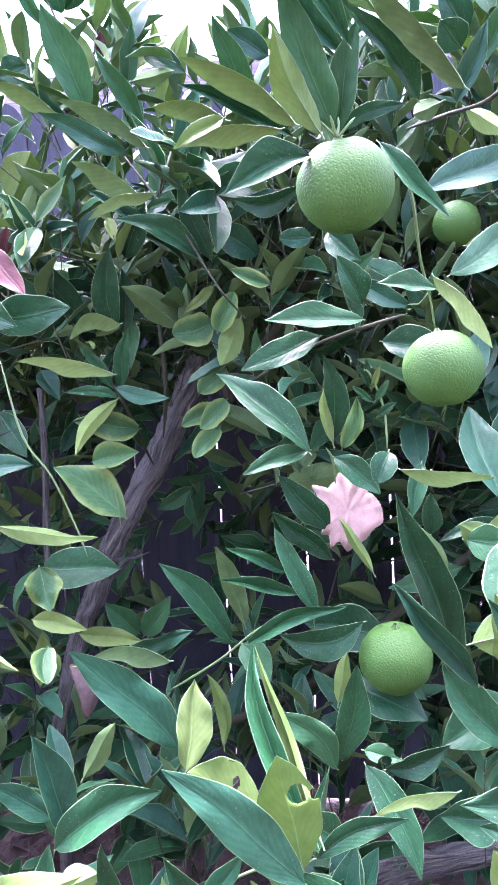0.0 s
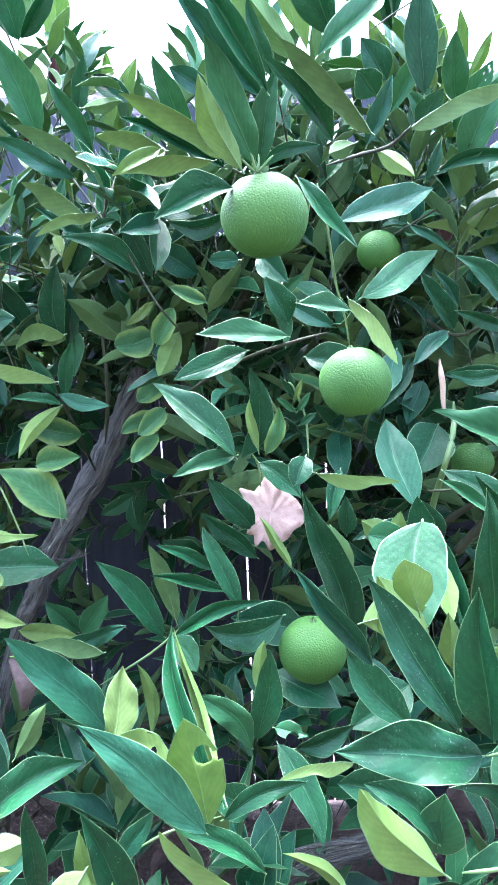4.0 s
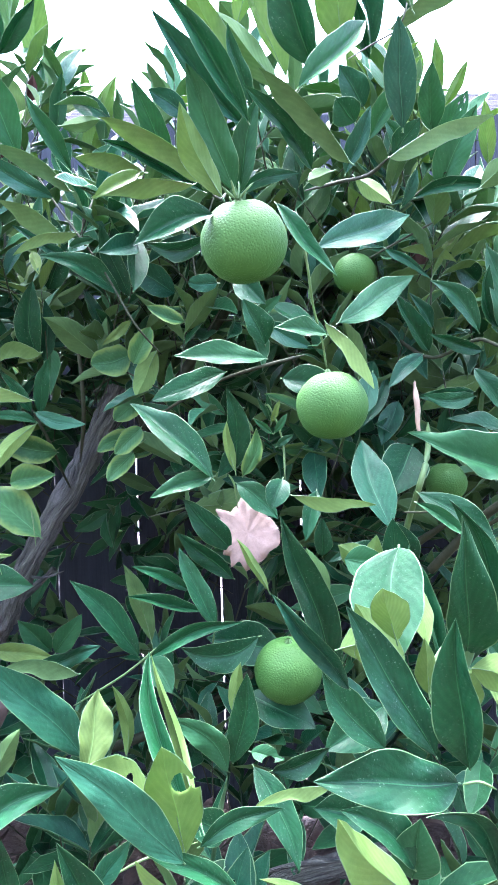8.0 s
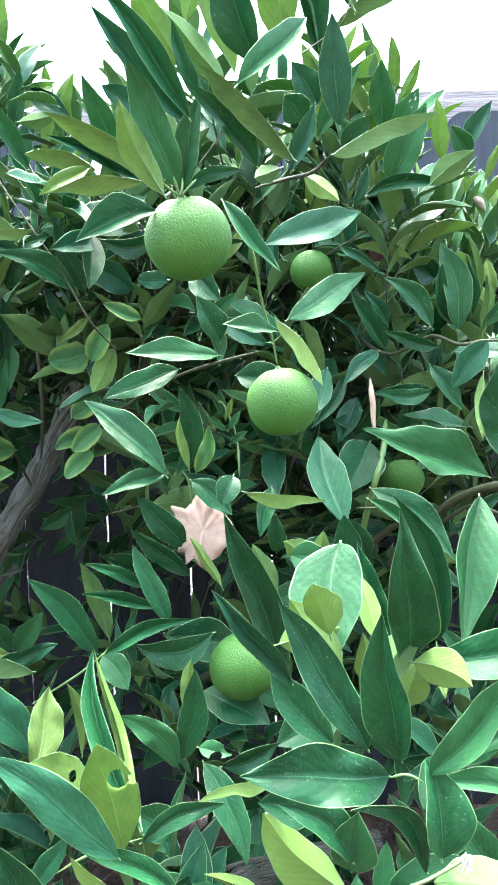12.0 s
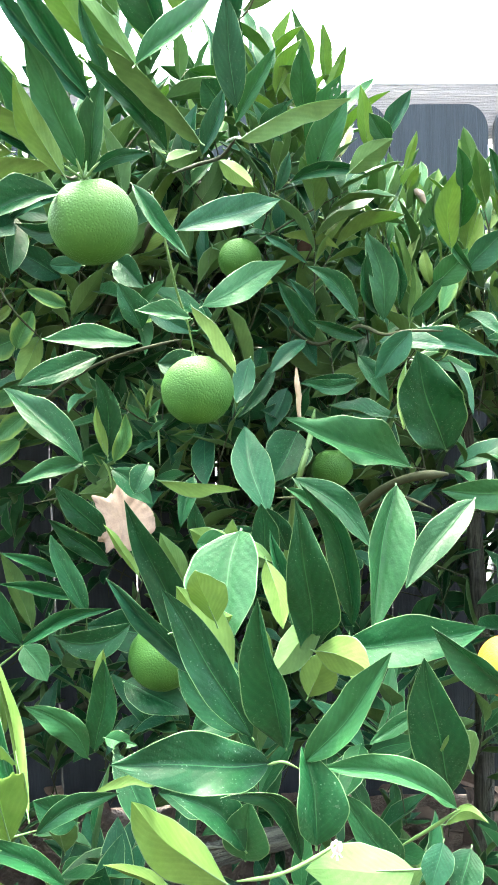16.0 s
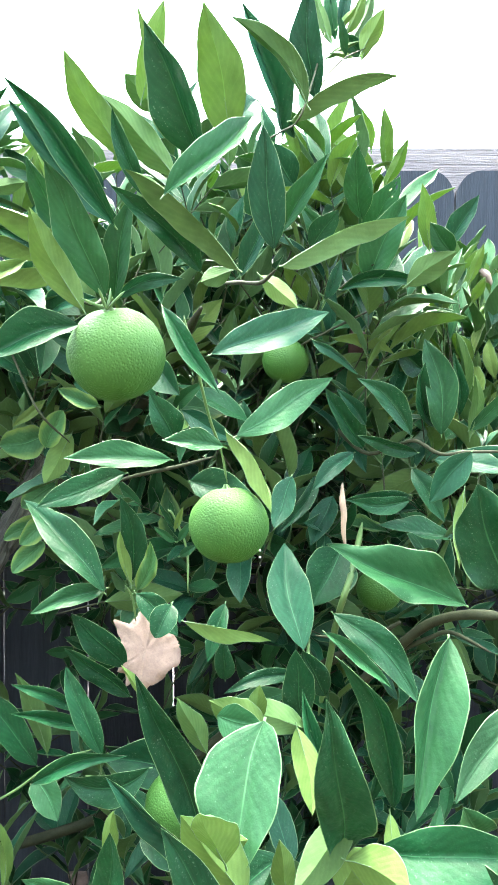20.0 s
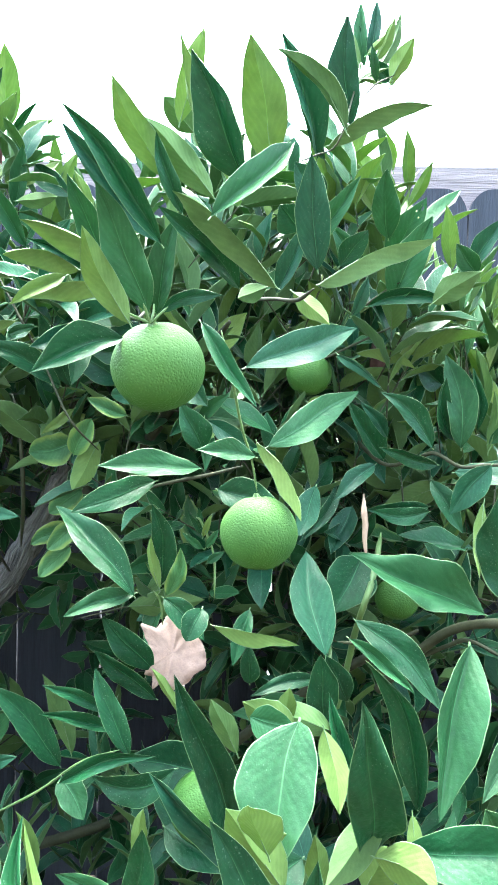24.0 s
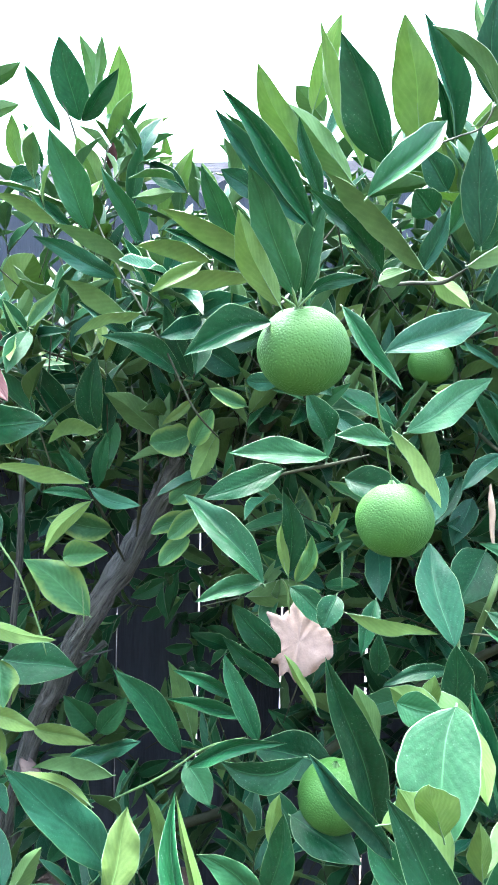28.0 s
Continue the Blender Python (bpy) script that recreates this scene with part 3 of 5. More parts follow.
twig([(0.072, 1.033, 0.875), (0.124, 0.956, 0.903), (0.174, 0.898, 0.924), (0.223, 0.870, 0.937), (0.261, 0.891, 0.947)], 0.0021, 0.0016, "brown")
twig([(0.261, 0.832, 1.107), (0.289, 0.771, 1.099), (0.308, 0.721, 1.091), (0.320, 0.681, 1.094)], 0.0019, 0.0014, "brown")
twig([(0.377, 0.914, 1.111), (0.404, 0.896, 1.130), (0.412, 0.876, 1.133)], 0.0016, 0.0010, "brown")
twig([(0.338, 1.000, 1.061), (0.388, 0.973, 1.085), (0.456, 0.956, 1.118)], 0.0015, 0.0010, "brown")
twig([(0.308, 0.852, 1.241), (0.323, 0.772, 1.222), (0.336, 0.712, 1.211), (0.349, 0.734, 1.257), (0.356, 0.756, 1.293)], 0.0009, 0.0006, "brown")
twig([(-0.103, 1.094, 1.249), (-0.055, 1.042, 1.172), (-0.002, 0.991, 1.100), (0.033, 0.960, 1.052), (0.069, 0.938, 0.990), (0.095, 0.968, 0.955)], 0.0015, 0.0012, "brown")
twig([(-0.002, 0.991, 1.100), (0.010, 0.995, 1.132), (0.022, 1.055, 1.207)], 0.0016, 0.0012, "brown")
twig([(-0.083, 1.031, 0.897), (-0.068, 1.058, 0.850), (-0.064, 1.105, 0.804), (-0.062, 1.143, 0.774)], 0.0023, 0.0016, "brown")
twig([(-0.042, 1.119, 0.817), (-0.023, 1.068, 0.890), (-0.025, 1.056, 0.975), (-0.036, 1.059, 1.018)], 0.0030, 0.0023, "brown")
twig([(-0.211, 1.055, 0.997), (-0.219, 1.064, 1.099), (-0.240, 1.069, 1.179), (-0.252, 1.072, 1.223)], 0.0032, 0.0023, "brown")
twig([(-0.223, 1.164, 0.891), (-0.221, 1.153, 0.778), (-0.217, 1.122, 0.669), (-0.216, 1.111, 0.550)], .006, .004, "bark")
twig([(0.236, 0.881, 0.812), (0.234, 0.884, 0.855), (0.222, 0.876, 0.889), (0.216, 0.877, 0.895)], 0.0014, 0.0011, "green")
twig([(-0.206, 0.998, 0.929), (-0.180, 0.982, 0.839), (-0.149, 0.981, 0.790), (-0.128, 0.988, 0.732), (-0.114, 0.986, 0.690)], 0.0015, 0.0012, "green")
twig([(-0.087, 1.042, 0.714), (-0.091, 1.046, 0.751), (-0.108, 1.069, 0.809)], 0.0010, 0.0006, "green")
twig([(0.358, 0.916, 0.758), (0.354, 0.885, 0.742), (0.353, 0.854, 0.723), (0.354, 0.822, 0.705)], 0.0022, 0.0017, "green")
twig([(0.361, 0.872, 0.775), (0.378, 0.863, 0.776), (0.387, 0.833, 0.782)], 0.0015, 0.0010, "brown")
twig([(0.424, 1.030, 0.673), (0.457, 0.993, 0.725), (0.487, 0.956, 0.765), (0.517, 0.909, 0.789), (0.549, 0.880, 0.795)], .0062, .005, "brown")
twig([(0.454, 1.013, 0.712), (0.488, 0.956, 0.750), (0.505, 0.927, 0.765), (0.538, 0.898, 0.754)], .003, .002, "brown")
twig([(0.370, 1.103, 0.997), (0.419, 1.023, 0.946), (0.452, 0.984, 0.955), (0.468, 0.955, 0.962), (0.489, 0.925, 0.950), (0.515, 0.916, 0.953), (0.558, 0.928, 0.953)], 0.0025, 0.0018, "brown")
twig([(0.186, 0.740, 1.085), (0.182, 0.719, 1.074), (0.176, 0.699, 1.073)], 0.0016, 0.0012, "brown")
twig([(0.085, 0.629, 0.529), (0.116, 0.612, 0.554), (0.153, 0.632, 0.554)], 0.0012, 0.0010, "green")
twig([(-0.025, 0.959, 0.533), (0.043, 0.933, 0.580), (0.093, 0.916, 0.622), (0.141, 0.889, 0.649)], 0.0015, 0.0011, "green")
twig([(0.183, 0.889, 0.781), (0.181, 0.880, 0.807), (0.175, 0.871, 0.821)], 0.0012, 0.0010, "green")
twig([(0.157, 0.850, 0.658), (0.149, 0.878, 0.627), (0.125, 0.916, 0.608)], 0.0011, 0.0009, "green")
twig([(0.326, 0.488, 0.673), (0.335, 0.483, 0.677), (0.345, 0.483, 0.672)], 0.0009, 0.0008, "green")
twig([(0.306, 0.464, 0.617), (0.331, 0.454, 0.627), (0.354, 0.454, 0.638), (0.364, 0.455, 0.644)], 0.0013, 0.0010, "green")
twig([(0.463, 0.558, 0.600), (0.447, 0.586, 0.568), (0.430, 0.605, 0.544)], 0.0016, 0.0011, "green")
twig([(-0.112, 1.164, 1.230), (-0.145, 1.184, 1.331), (-0.174, 1.203, 1.407), (-0.191, 1.212, 1.440)], 0.0023, 0.0012, "brown")
twig([(-0.110, 1.145, 1.241), (-0.111, 1.167, 1.326), (-0.110, 1.189, 1.373)], 0.0018, 0.0012, "brown")
twig([(0.005, 0.972, 1.095), (0.005, 0.994, 1.151), (-0.014, 1.024, 1.191)], 0.0018, 0.0012, "brown")
twig([(-0.126, 1.035, 1.046), (-0.114, 1.059, 1.120), (-0.164, 1.107, 1.218), (-0.208, 1.114, 1.280)], 0.0021, 0.0012, "brown")
twig([(0.152, 1.008, 0.264), (0.224, 1.010, 0.293), (0.306, 1.011, 0.300)], .004, .003, "bark")
twig([(0.341, 0.732, 1.220), (0.359, 0.796, 1.274), (0.379, 0.848, 1.313), (0.401, 0.870, 1.332)], .0011, .0006, "brown")
twig([(0.196, 0.694, 1.067), (0.194, 0.690, 1.074), (0.192, 0.685, 1.081)], .0013, .0010, "green")
twig([(0.195, 0.694, 1.068), (0.190, 0.679, 1.069), (0.185, 0.664, 1.071)], .0013, .0010, "green")
twig([(0.196, 0.694, 1.067), (0.198, 0.695, 1.075), (0.198, 0.698, 1.083)], .0012, .0009, "green")
twig([(0.197, 0.694, 1.067), (0.204, 0.690, 1.074), (0.210, 0.691, 1.080)], .0012, .0009, "green")

# fruit
fruit((0.201, 0.706, 1.035), 0.0735, (-0.12, -0.25, 1.0), "large green unripe orange with dimpled peel")
fruit((0.281, 0.799, 0.893), 0.0700, (-0.10, 0.10, 1.0), "bright green unripe orange hanging on a thin stalk")
fruit((0.234, 0.863, 0.607), 0.0735, (0.02, -0.15, 1.0), "dark green unripe orange with a pale scar")
fruit((0.330, 1.004, 1.048), 0.052, (0.05, 0.2, 1.0), "small green unripe orange deep among leaves", False)
fruit((0.553, 0.703, 0.645), 0.058, (0.0, 0.1, 1.0), "ripe orange fruit half hidden by leaves", False, ripe_peel)
fruit((-0.246, 1.037, 1.071), 0.052, (0.1, 0.2, 1.0), "green unripe orange on the outer twigs", False)
fruit((0.441, 1.014, 0.788), 0.052, (0.05, 0.2, 1.0), "shaded green unripe orange behind leaves", False)

# near leaves, shoot by shoot
leaf((0.264, 0.729, 1.185), (0.224, 0.686, 1.271), (-0.307, -0.785, -0.537), 0.045, "d", 35, 0.02, -0.01)
leaf((0.244, 0.812, 1.211), (0.205, 0.767, 1.320), (0.485, 0.733, 0.477), 0.041, "y", 46, 0.04, -0.03)
leaf((0.286, 0.704, 1.189), (0.269, 0.663, 1.271), (-0.037, 0.900, 0.434), 0.036, "y", 18, -0.02, -0.00)
leaf((0.324, 0.797, 1.227), (0.290, 0.752, 1.316), (0.495, -0.838, -0.230), 0.041, "t", 49, 0.02, 0.01)
leaf((0.335, 0.891, 1.257), (0.305, 0.806, 1.292), (0.033, -0.388, -0.921), 0.018, "t", 45, 0.01, -0.00)
leaf((0.341, 0.687, 1.211), (0.288, 0.654, 1.257), (0.257, 0.616, 0.744), 0.022, "g", 39, -0.08, 0.04)
leaf((0.350, 0.753, 1.240), (0.342, 0.719, 1.313), (-0.234, -0.871, -0.433), 0.027, "t", 19, -0.04, 0.00)
leaf((0.331, 0.730, 1.215), (0.406, 0.697, 1.235), (0.446, 0.852, -0.276), 0.031, "g", 56, 0.13, -0.12)
leaf((0.246, 0.640, 1.136), (0.303, 0.682, 1.202), (0.128, -0.882, 0.453), 0.033, "g", 44, 0.04, -0.02)
leaf((0.319, 0.616, 1.096), (0.312, 0.589, 1.163), (-0.117, -0.917, -0.381), 0.025, "t", 22, -0.00, 0.00)
leaf((0.324, 0.827, 1.153), (0.363, 0.795, 1.212), (-0.384, -0.893, -0.237), 0.024, "g", 32, 0.00, -0.00)
leaf((0.291, 0.710, 1.099), (0.216, 0.658, 1.158), (-0.630, 0.764, -0.137), 0.036, "g", 55, -0.06, -0.05)
leaf((0.261, 0.737, 1.102), (0.204, 0.669, 1.150), (0.578, -0.731, -0.364), 0.025, "d", 30, 0.04, 0.01)
leaf((0.198, 0.713, 1.077), (0.215, 0.691, 1.149), (-0.166, -0.952, -0.259), 0.024, "g", 26, -0.02, 0.00)
leaf((0.193, 0.702, 1.077), (0.160, 0.660, 1.165), (0.205, -0.913, -0.353), 0.032, "g", 19, 0.01, 0.00)
leaf((0.185, 0.670, 1.064), (0.156, 0.639, 1.128), (-0.307, 0.902, 0.305), 0.025, "y", 24, 0.04, 0.01)
leaf((0.163, 0.807, 1.112), (0.071, 0.762, 1.161), (-0.544, 0.786, -0.294), 0.043, "y", 55, -0.09, -0.08)
leaf((0.159, 0.843, 1.112), (0.061, 0.804, 1.155), (0.291, -0.938, -0.190), 0.031, "d", 57, 0.04, 0.00)
leaf((0.097, 0.859, 1.136), (0.035, 0.821, 1.143), (-0.506, 0.764, -0.400), 0.042, "y", 56, -0.14, -0.12)
leaf((0.150, 0.818, 1.112), (0.055, 0.792, 1.097), (-0.159, 0.860, -0.485), 0.034, "y", 57, -0.09, -0.08)
leaf((0.176, 0.690, 1.055), (0.115, 0.659, 1.026), (0.270, -0.882, 0.387), 0.039, "d", 42, 0.06, 0.03)
leaf((0.164, 0.853, 1.070), (0.093, 0.875, 1.070), (-0.269, -0.850, -0.453), 0.024, "d", 29, -0.15, 0.04)
leaf((0.172, 0.808, 1.015), (0.144, 0.799, 1.015), (0.301, -0.943, -0.139), 0.018, "t", 14, 0.00, 0.00, blunt=0.8)
leaf((0.198, 0.719, 1.079), (0.250, 0.715, 1.093), (0.041, -0.907, -0.418), 0.014, "t", 24, -0.09, -0.02)
leaf((0.202, 0.708, 1.132), (0.134, 0.662, 1.207), (0.233, -0.908, -0.349), 0.029, "t", 43, -0.02, -0.00)
leaf((0.207, 0.669, 1.122), (0.144, 0.625, 1.207), (0.216, -0.924, -0.317), 0.030, "d", 51, 0.04, 0.00)
leaf((0.200, 0.756, 1.195), (0.158, 0.717, 1.264), (-0.142, 0.894, 0.426), 0.027, "y", 14, 0.05, -0.00)
leaf((0.235, 0.778, 1.186), (0.178, 0.738, 1.241), (-0.343, 0.890, 0.299), 0.029, "g", 26, -0.03, -0.01)
leaf((0.210, 0.761, 1.168), (0.191, 0.734, 1.227), (0.275, -0.902, -0.332), 0.018, "d", 33, -0.03, -0.01)
leaf((0.126, 0.868, 1.144), (0.093, 0.826, 1.220), (0.071, -0.883, -0.465), 0.029, "g", 24, -0.02, 0.00)
leaf((0.106, 1.102, 1.284), (0.065, 1.077, 1.326), (-0.169, 0.908, 0.383), 0.018, "g", 14, -0.12, -0.00)
leaf((-0.024, 1.151, 1.225), (0.029, 1.108, 1.333), (0.029, 0.933, 0.360), 0.038, "y", 25, 0.04, -0.01)
leaf((0.096, 0.914, 1.204), (0.079, 0.904, 1.247), (0.184, 0.937, 0.298), 0.015, "y", 32, 0.00, -0.00)
leaf((-0.090, 1.189, 1.353), (-0.018, 1.163, 1.394), (0.114, 0.919, 0.376), 0.023, "y", 24, 0.09, -0.02)
leaf((-0.174, 1.243, 1.422), (-0.187, 1.185, 1.521), (0.252, -0.849, -0.464), 0.055, "d", 19, -0.01, 0.00)
leaf((-0.151, 1.186, 1.400), (-0.088, 1.154, 1.459), (0.370, -0.584, -0.723), 0.036, "d", 36, -0.01, -0.00)
leaf((-0.127, 1.250, 1.402), (-0.100, 1.193, 1.509), (-0.077, 0.871, 0.486), 0.045, "y", 24, -0.04, 0.01)
leaf((-0.201, 1.232, 1.403), (-0.238, 1.185, 1.482), (0.600, -0.778, -0.184), 0.028, "g", 36, -0.02, -0.01)
leaf((-0.162, 1.286, 1.459), (-0.178, 1.247, 1.552), (-0.114, 0.922, 0.370), 0.032, "g", 25, -0.05, 0.01)
leaf((-0.153, 1.252, 1.480), (-0.137, 1.228, 1.542), (0.006, 0.933, 0.359), 0.021, "g", 32, -0.03, 0.01)
leaf((-0.129, 1.285, 1.405), (-0.073, 1.260, 1.455), (0.121, -0.821, -0.558), 0.020, "g", 49, -0.02, -0.00)
leaf((-0.074, 0.996, 1.201), (-0.103, 0.941, 1.300), (0.456, -0.825, -0.334), 0.043, "g", 19, -0.01, -0.00)
leaf((-0.034, 1.097, 1.208), (-0.076, 1.044, 1.290), (0.474, -0.829, -0.297), 0.028, "g", 32, -0.01, -0.00)
leaf((-0.064, 1.138, 1.269), (-0.044, 1.109, 1.341), (0.008, -0.927, -0.375), 0.028, "g", 27, 0.03, -0.01)
leaf((-0.129, 1.096, 1.224), (-0.205, 1.083, 1.306), (0.210, -0.977, 0.035), 0.029, "d", 49, -0.03, -0.00)
leaf((-0.127, 1.032, 1.216), (-0.191, 0.983, 1.240), (-0.645, 0.633, -0.427), 0.037, "y", 57, -0.12, -0.11)
leaf((0.002, 0.932, 1.139), (-0.073, 0.879, 1.177), (-0.656, 0.637, -0.405), 0.037, "g", 57, -0.11, -0.10)
leaf((-0.014, 0.917, 1.129), (-0.087, 0.862, 1.162), (0.461, -0.817, -0.347), 0.026, "t", 27, 0.01, -0.00)
leaf((-0.233, 1.172, 1.327), (-0.234, 1.135, 1.393), (-0.538, 0.739, 0.405), 0.026, "y", 23, 0.04, 0.01)
leaf((-0.185, 1.126, 1.316), (-0.199, 1.089, 1.365), (0.499, -0.758, -0.419), 0.017, "g", 33, 0.03, 0.00)
leaf((-0.296, 1.161, 1.444), (-0.226, 1.145, 1.468), (-0.007, 0.829, 0.559), 0.025, "g", 14, -0.04, 0.00)
leaf((-0.280, 1.131, 1.392), (-0.210, 1.106, 1.394), (0.281, 0.837, 0.470), 0.022, "g", 14, -0.01, -0.00)
leaf((-0.117, 1.104, 0.961), (-0.178, 1.040, 1.063), (0.662, -0.746, -0.076), 0.042, "d", 27, -0.05, -0.01)
leaf((-0.079, 1.058, 0.963), (-0.070, 1.022, 1.054), (0.131, -0.917, -0.377), 0.038, "d", 24, -0.07, 0.01)
leaf((-0.075, 1.076, 0.956), (-0.063, 1.046, 1.033), (0.421, -0.822, -0.385), 0.024, "t", 23, 0.06, 0.01)
leaf((-0.057, 0.995, 0.961), (-0.106, 0.960, 0.946), (-0.235, 0.645, -0.727), 0.041, "y", 57, -0.27, -0.25)
leaf((-0.052, 0.934, 0.904), (-0.137, 0.874, 0.923), (-0.506, 0.492, -0.709), 0.033, "y", 57, -0.09, -0.08)
leaf((-0.074, 1.021, 0.889), (-0.005, 1.000, 0.873), (-0.230, -0.937, 0.265), 0.020, "t", 14, 0.07, 0.00)
leaf((-0.073, 1.019, 0.874), (-0.118, 0.981, 0.812), (-0.411, 0.881, -0.234), 0.023, "l", 25, -0.09, 0.00)
leaf((-0.073, 1.021, 0.876), (-0.127, 0.992, 0.886), (0.490, -0.782, 0.385), 0.017, "d", 32, 0.07, 0.02)
leaf((-0.082, 1.030, 0.890), (-0.109, 1.000, 0.941), (0.709, -0.704, -0.044), 0.020, "d", 30, 0.01, 0.00)
leaf((-0.081, 1.068, 0.886), (-0.062, 1.049, 0.958), (0.236, -0.922, -0.306), 0.021, "d", 14, -0.03, -0.00)
leaf((-0.014, 0.999, 1.066), (-0.078, 0.969, 1.112), (0.384, -0.921, -0.062), 0.022, "t", 49, 0.03, 0.00)
leaf((0.004, 0.948, 1.095), (-0.058, 0.907, 1.065), (-0.173, 0.739, -0.651), 0.028, "y", 58, -0.10, -0.10)
leaf((-0.014, 0.946, 1.095), (-0.071, 0.907, 1.125), (-0.652, 0.616, -0.441), 0.044, "g", 56, -0.11, -0.10)
leaf((0.019, 0.970, 1.092), (-0.011, 0.959, 1.079), (0.239, -0.951, 0.197), 0.013, "g", 31, 0.04, 0.01)
leaf((0.047, 0.977, 1.027), (-0.034, 0.925, 1.068), (0.567, -0.821, 0.066), 0.031, "d", 29, 0.08, 0.02)
leaf((0.056, 0.988, 1.027), (0.031, 0.948, 1.106), (0.192, -0.900, -0.392), 0.026, "d", 21, -0.02, 0.00)
leaf((0.120, 0.996, 0.995), (0.077, 0.982, 1.014), (0.392, -0.894, 0.216), 0.024, "m", 32, -0.06, -0.02)
leaf((0.044, 1.045, 0.959), (0.000, 1.015, 0.948), (0.523, -0.826, 0.211), 0.043, "m", 19, -0.06, -0.01, blunt=0.8)
leaf((0.054, 1.015, 0.947), (0.079, 0.998, 0.990), (-0.116, -0.946, -0.304), 0.030, "m", 21, -0.02, 0.00, blunt=0.8)
leaf((0.081, 1.026, 0.962), (0.059, 0.994, 0.905), (-0.313, 0.880, -0.358), 0.030, "l", 14, -0.00, 0.00, blunt=0.4)
leaf((0.051, 1.024, 1.001), (0.016, 1.011, 0.970), (0.202, -0.966, 0.162), 0.014, "y", 21, -0.01, -0.00)
leaf((0.059, 1.034, 0.903), (0.028, 1.007, 0.877), (0.463, -0.832, 0.306), 0.031, "m", 14, 0.00, -0.00, blunt=0.8)
leaf((0.059, 1.043, 0.849), (0.004, 1.014, 0.838), (0.428, -0.882, 0.198), 0.026, "m", 14, 0.14, 0.00, blunt=0.8)
leaf((0.059, 1.022, 0.866), (0.029, 0.997, 0.836), (0.490, -0.839, 0.236), 0.028, "m", 21, -0.00, 0.00, blunt=0.8)
leaf((0.047, 1.031, 0.833), (0.018, 1.004, 0.801), (0.387, -0.850, 0.358), 0.025, "m", 14, 0.04, -0.00, blunt=0.8)
leaf((-0.082, 1.047, 0.725), (-0.170, 1.045, 0.793), (0.332, -0.856, 0.397), 0.056, "m", 22, 0.05, 0.01, wave=0.05)
leaf((0.159, 0.851, 0.819), (0.066, 0.902, 0.899), (0.058, -0.810, 0.583), 0.040, "d", 33, 0.03, 0.01)
leaf((0.159, 0.861, 0.820), (0.096, 0.825, 0.803), (0.318, -0.794, 0.518), 0.024, "g", 34, 0.03, 0.01)
leaf((0.182, 0.872, 0.826), (0.177, 0.837, 0.912), (0.233, -0.909, -0.347), 0.027, "d", 21, 0.07, 0.01)
leaf((0.183, 0.862, 0.824), (0.176, 0.843, 0.879), (-0.001, 0.942, 0.335), 0.014, "y", 40, 0.06, -0.01)
leaf((0.191, 0.853, 0.821), (0.206, 0.833, 0.871), (-0.158, -0.930, -0.331), 0.019, "m", 19, 0.10, -0.01, wave=0.06)
leaf((0.183, 0.891, 0.808), (0.227, 0.877, 0.770), (0.000, -0.941, 0.339), 0.028, "d", 21, -0.06, 0.01)
leaf((0.174, 0.884, 0.736), (0.128, 0.849, 0.798), (0.410, -0.889, -0.203), 0.030, "d", 14, -0.00, -0.00)
leaf((0.176, 0.896, 0.701), (0.118, 0.862, 0.760), (0.288, -0.922, -0.258), 0.025, "d", 26, 0.00, -0.00)
leaf((0.129, 0.879, 0.693), (0.071, 0.846, 0.729), (0.532, -0.842, 0.090), 0.018, "d", 39, 0.03, 0.00)
leaf((0.158, 0.848, 0.662), (0.121, 0.856, 0.745), (0.394, -0.883, 0.255), 0.027, "d", 29, -0.03, -0.01)
leaf((0.139, 0.910, 0.660), (0.059, 0.874, 0.689), (0.492, -0.774, 0.399), 0.023, "d", 49, 0.02, 0.00)
leaf((0.073, 0.955, 0.612), (0.049, 0.921, 0.714), (-0.190, 0.943, 0.272), 0.026, "g", 26, -0.03, 0.01)
leaf((0.052, 0.984, 0.585), (-0.023, 0.958, 0.688), (0.589, -0.772, 0.236), 0.040, "d", 26, 0.03, 0.01)
leaf((0.087, 0.857, 0.627), (0.188, 0.821, 0.674), (-0.390, -0.910, 0.139), 0.026, "d", 49, -0.06, 0.00)
leaf((0.203, 0.850, 0.649), (0.119, 0.854, 0.638), (-0.062, -0.993, 0.100), 0.037, "d", 25, -0.17, 0.03)
leaf((0.075, 0.907, 0.609), (0.106, 0.881, 0.577), (-0.140, -0.830, 0.540), 0.034, "g", 20, -0.03, -0.00)
leaf((-0.080, 0.977, 0.572), (0.014, 0.946, 0.611), (-0.263, -0.956, -0.126), 0.032, "t", 35, 0.01, 0.01, wave=0.05)
leaf((0.001, 0.879, 0.601), (-0.073, 0.846, 0.619), (-0.346, 0.289, -0.893), 0.038, "g", 56, -0.15, -0.14)
leaf((-0.017, 0.866, 0.574), (-0.095, 0.851, 0.609), (-0.328, 0.884, -0.333), 0.022, "y", 45, -0.08, 0.01)
leaf((0.021, 0.806, 0.543), (-0.056, 0.739, 0.667), (0.735, -0.671, 0.103), 0.045, "t", 18, 0.03, 0.00)
leaf((0.043, 0.729, 0.562), (0.048, 0.770, 0.627), (0.442, -0.777, 0.447), 0.037, "o", 25, 0.02, 0.00, wave=0.06)
leaf((0.054, 0.869, 0.511), (0.044, 0.854, 0.598), (-0.307, 0.943, 0.127), 0.021, "l", 44, -0.10, -0.00)
leaf((0.160, 0.575, 0.596), (0.117, 0.651, 0.703), (-0.013, -0.815, 0.579), 0.036, "d", 61, -0.08, 0.01)
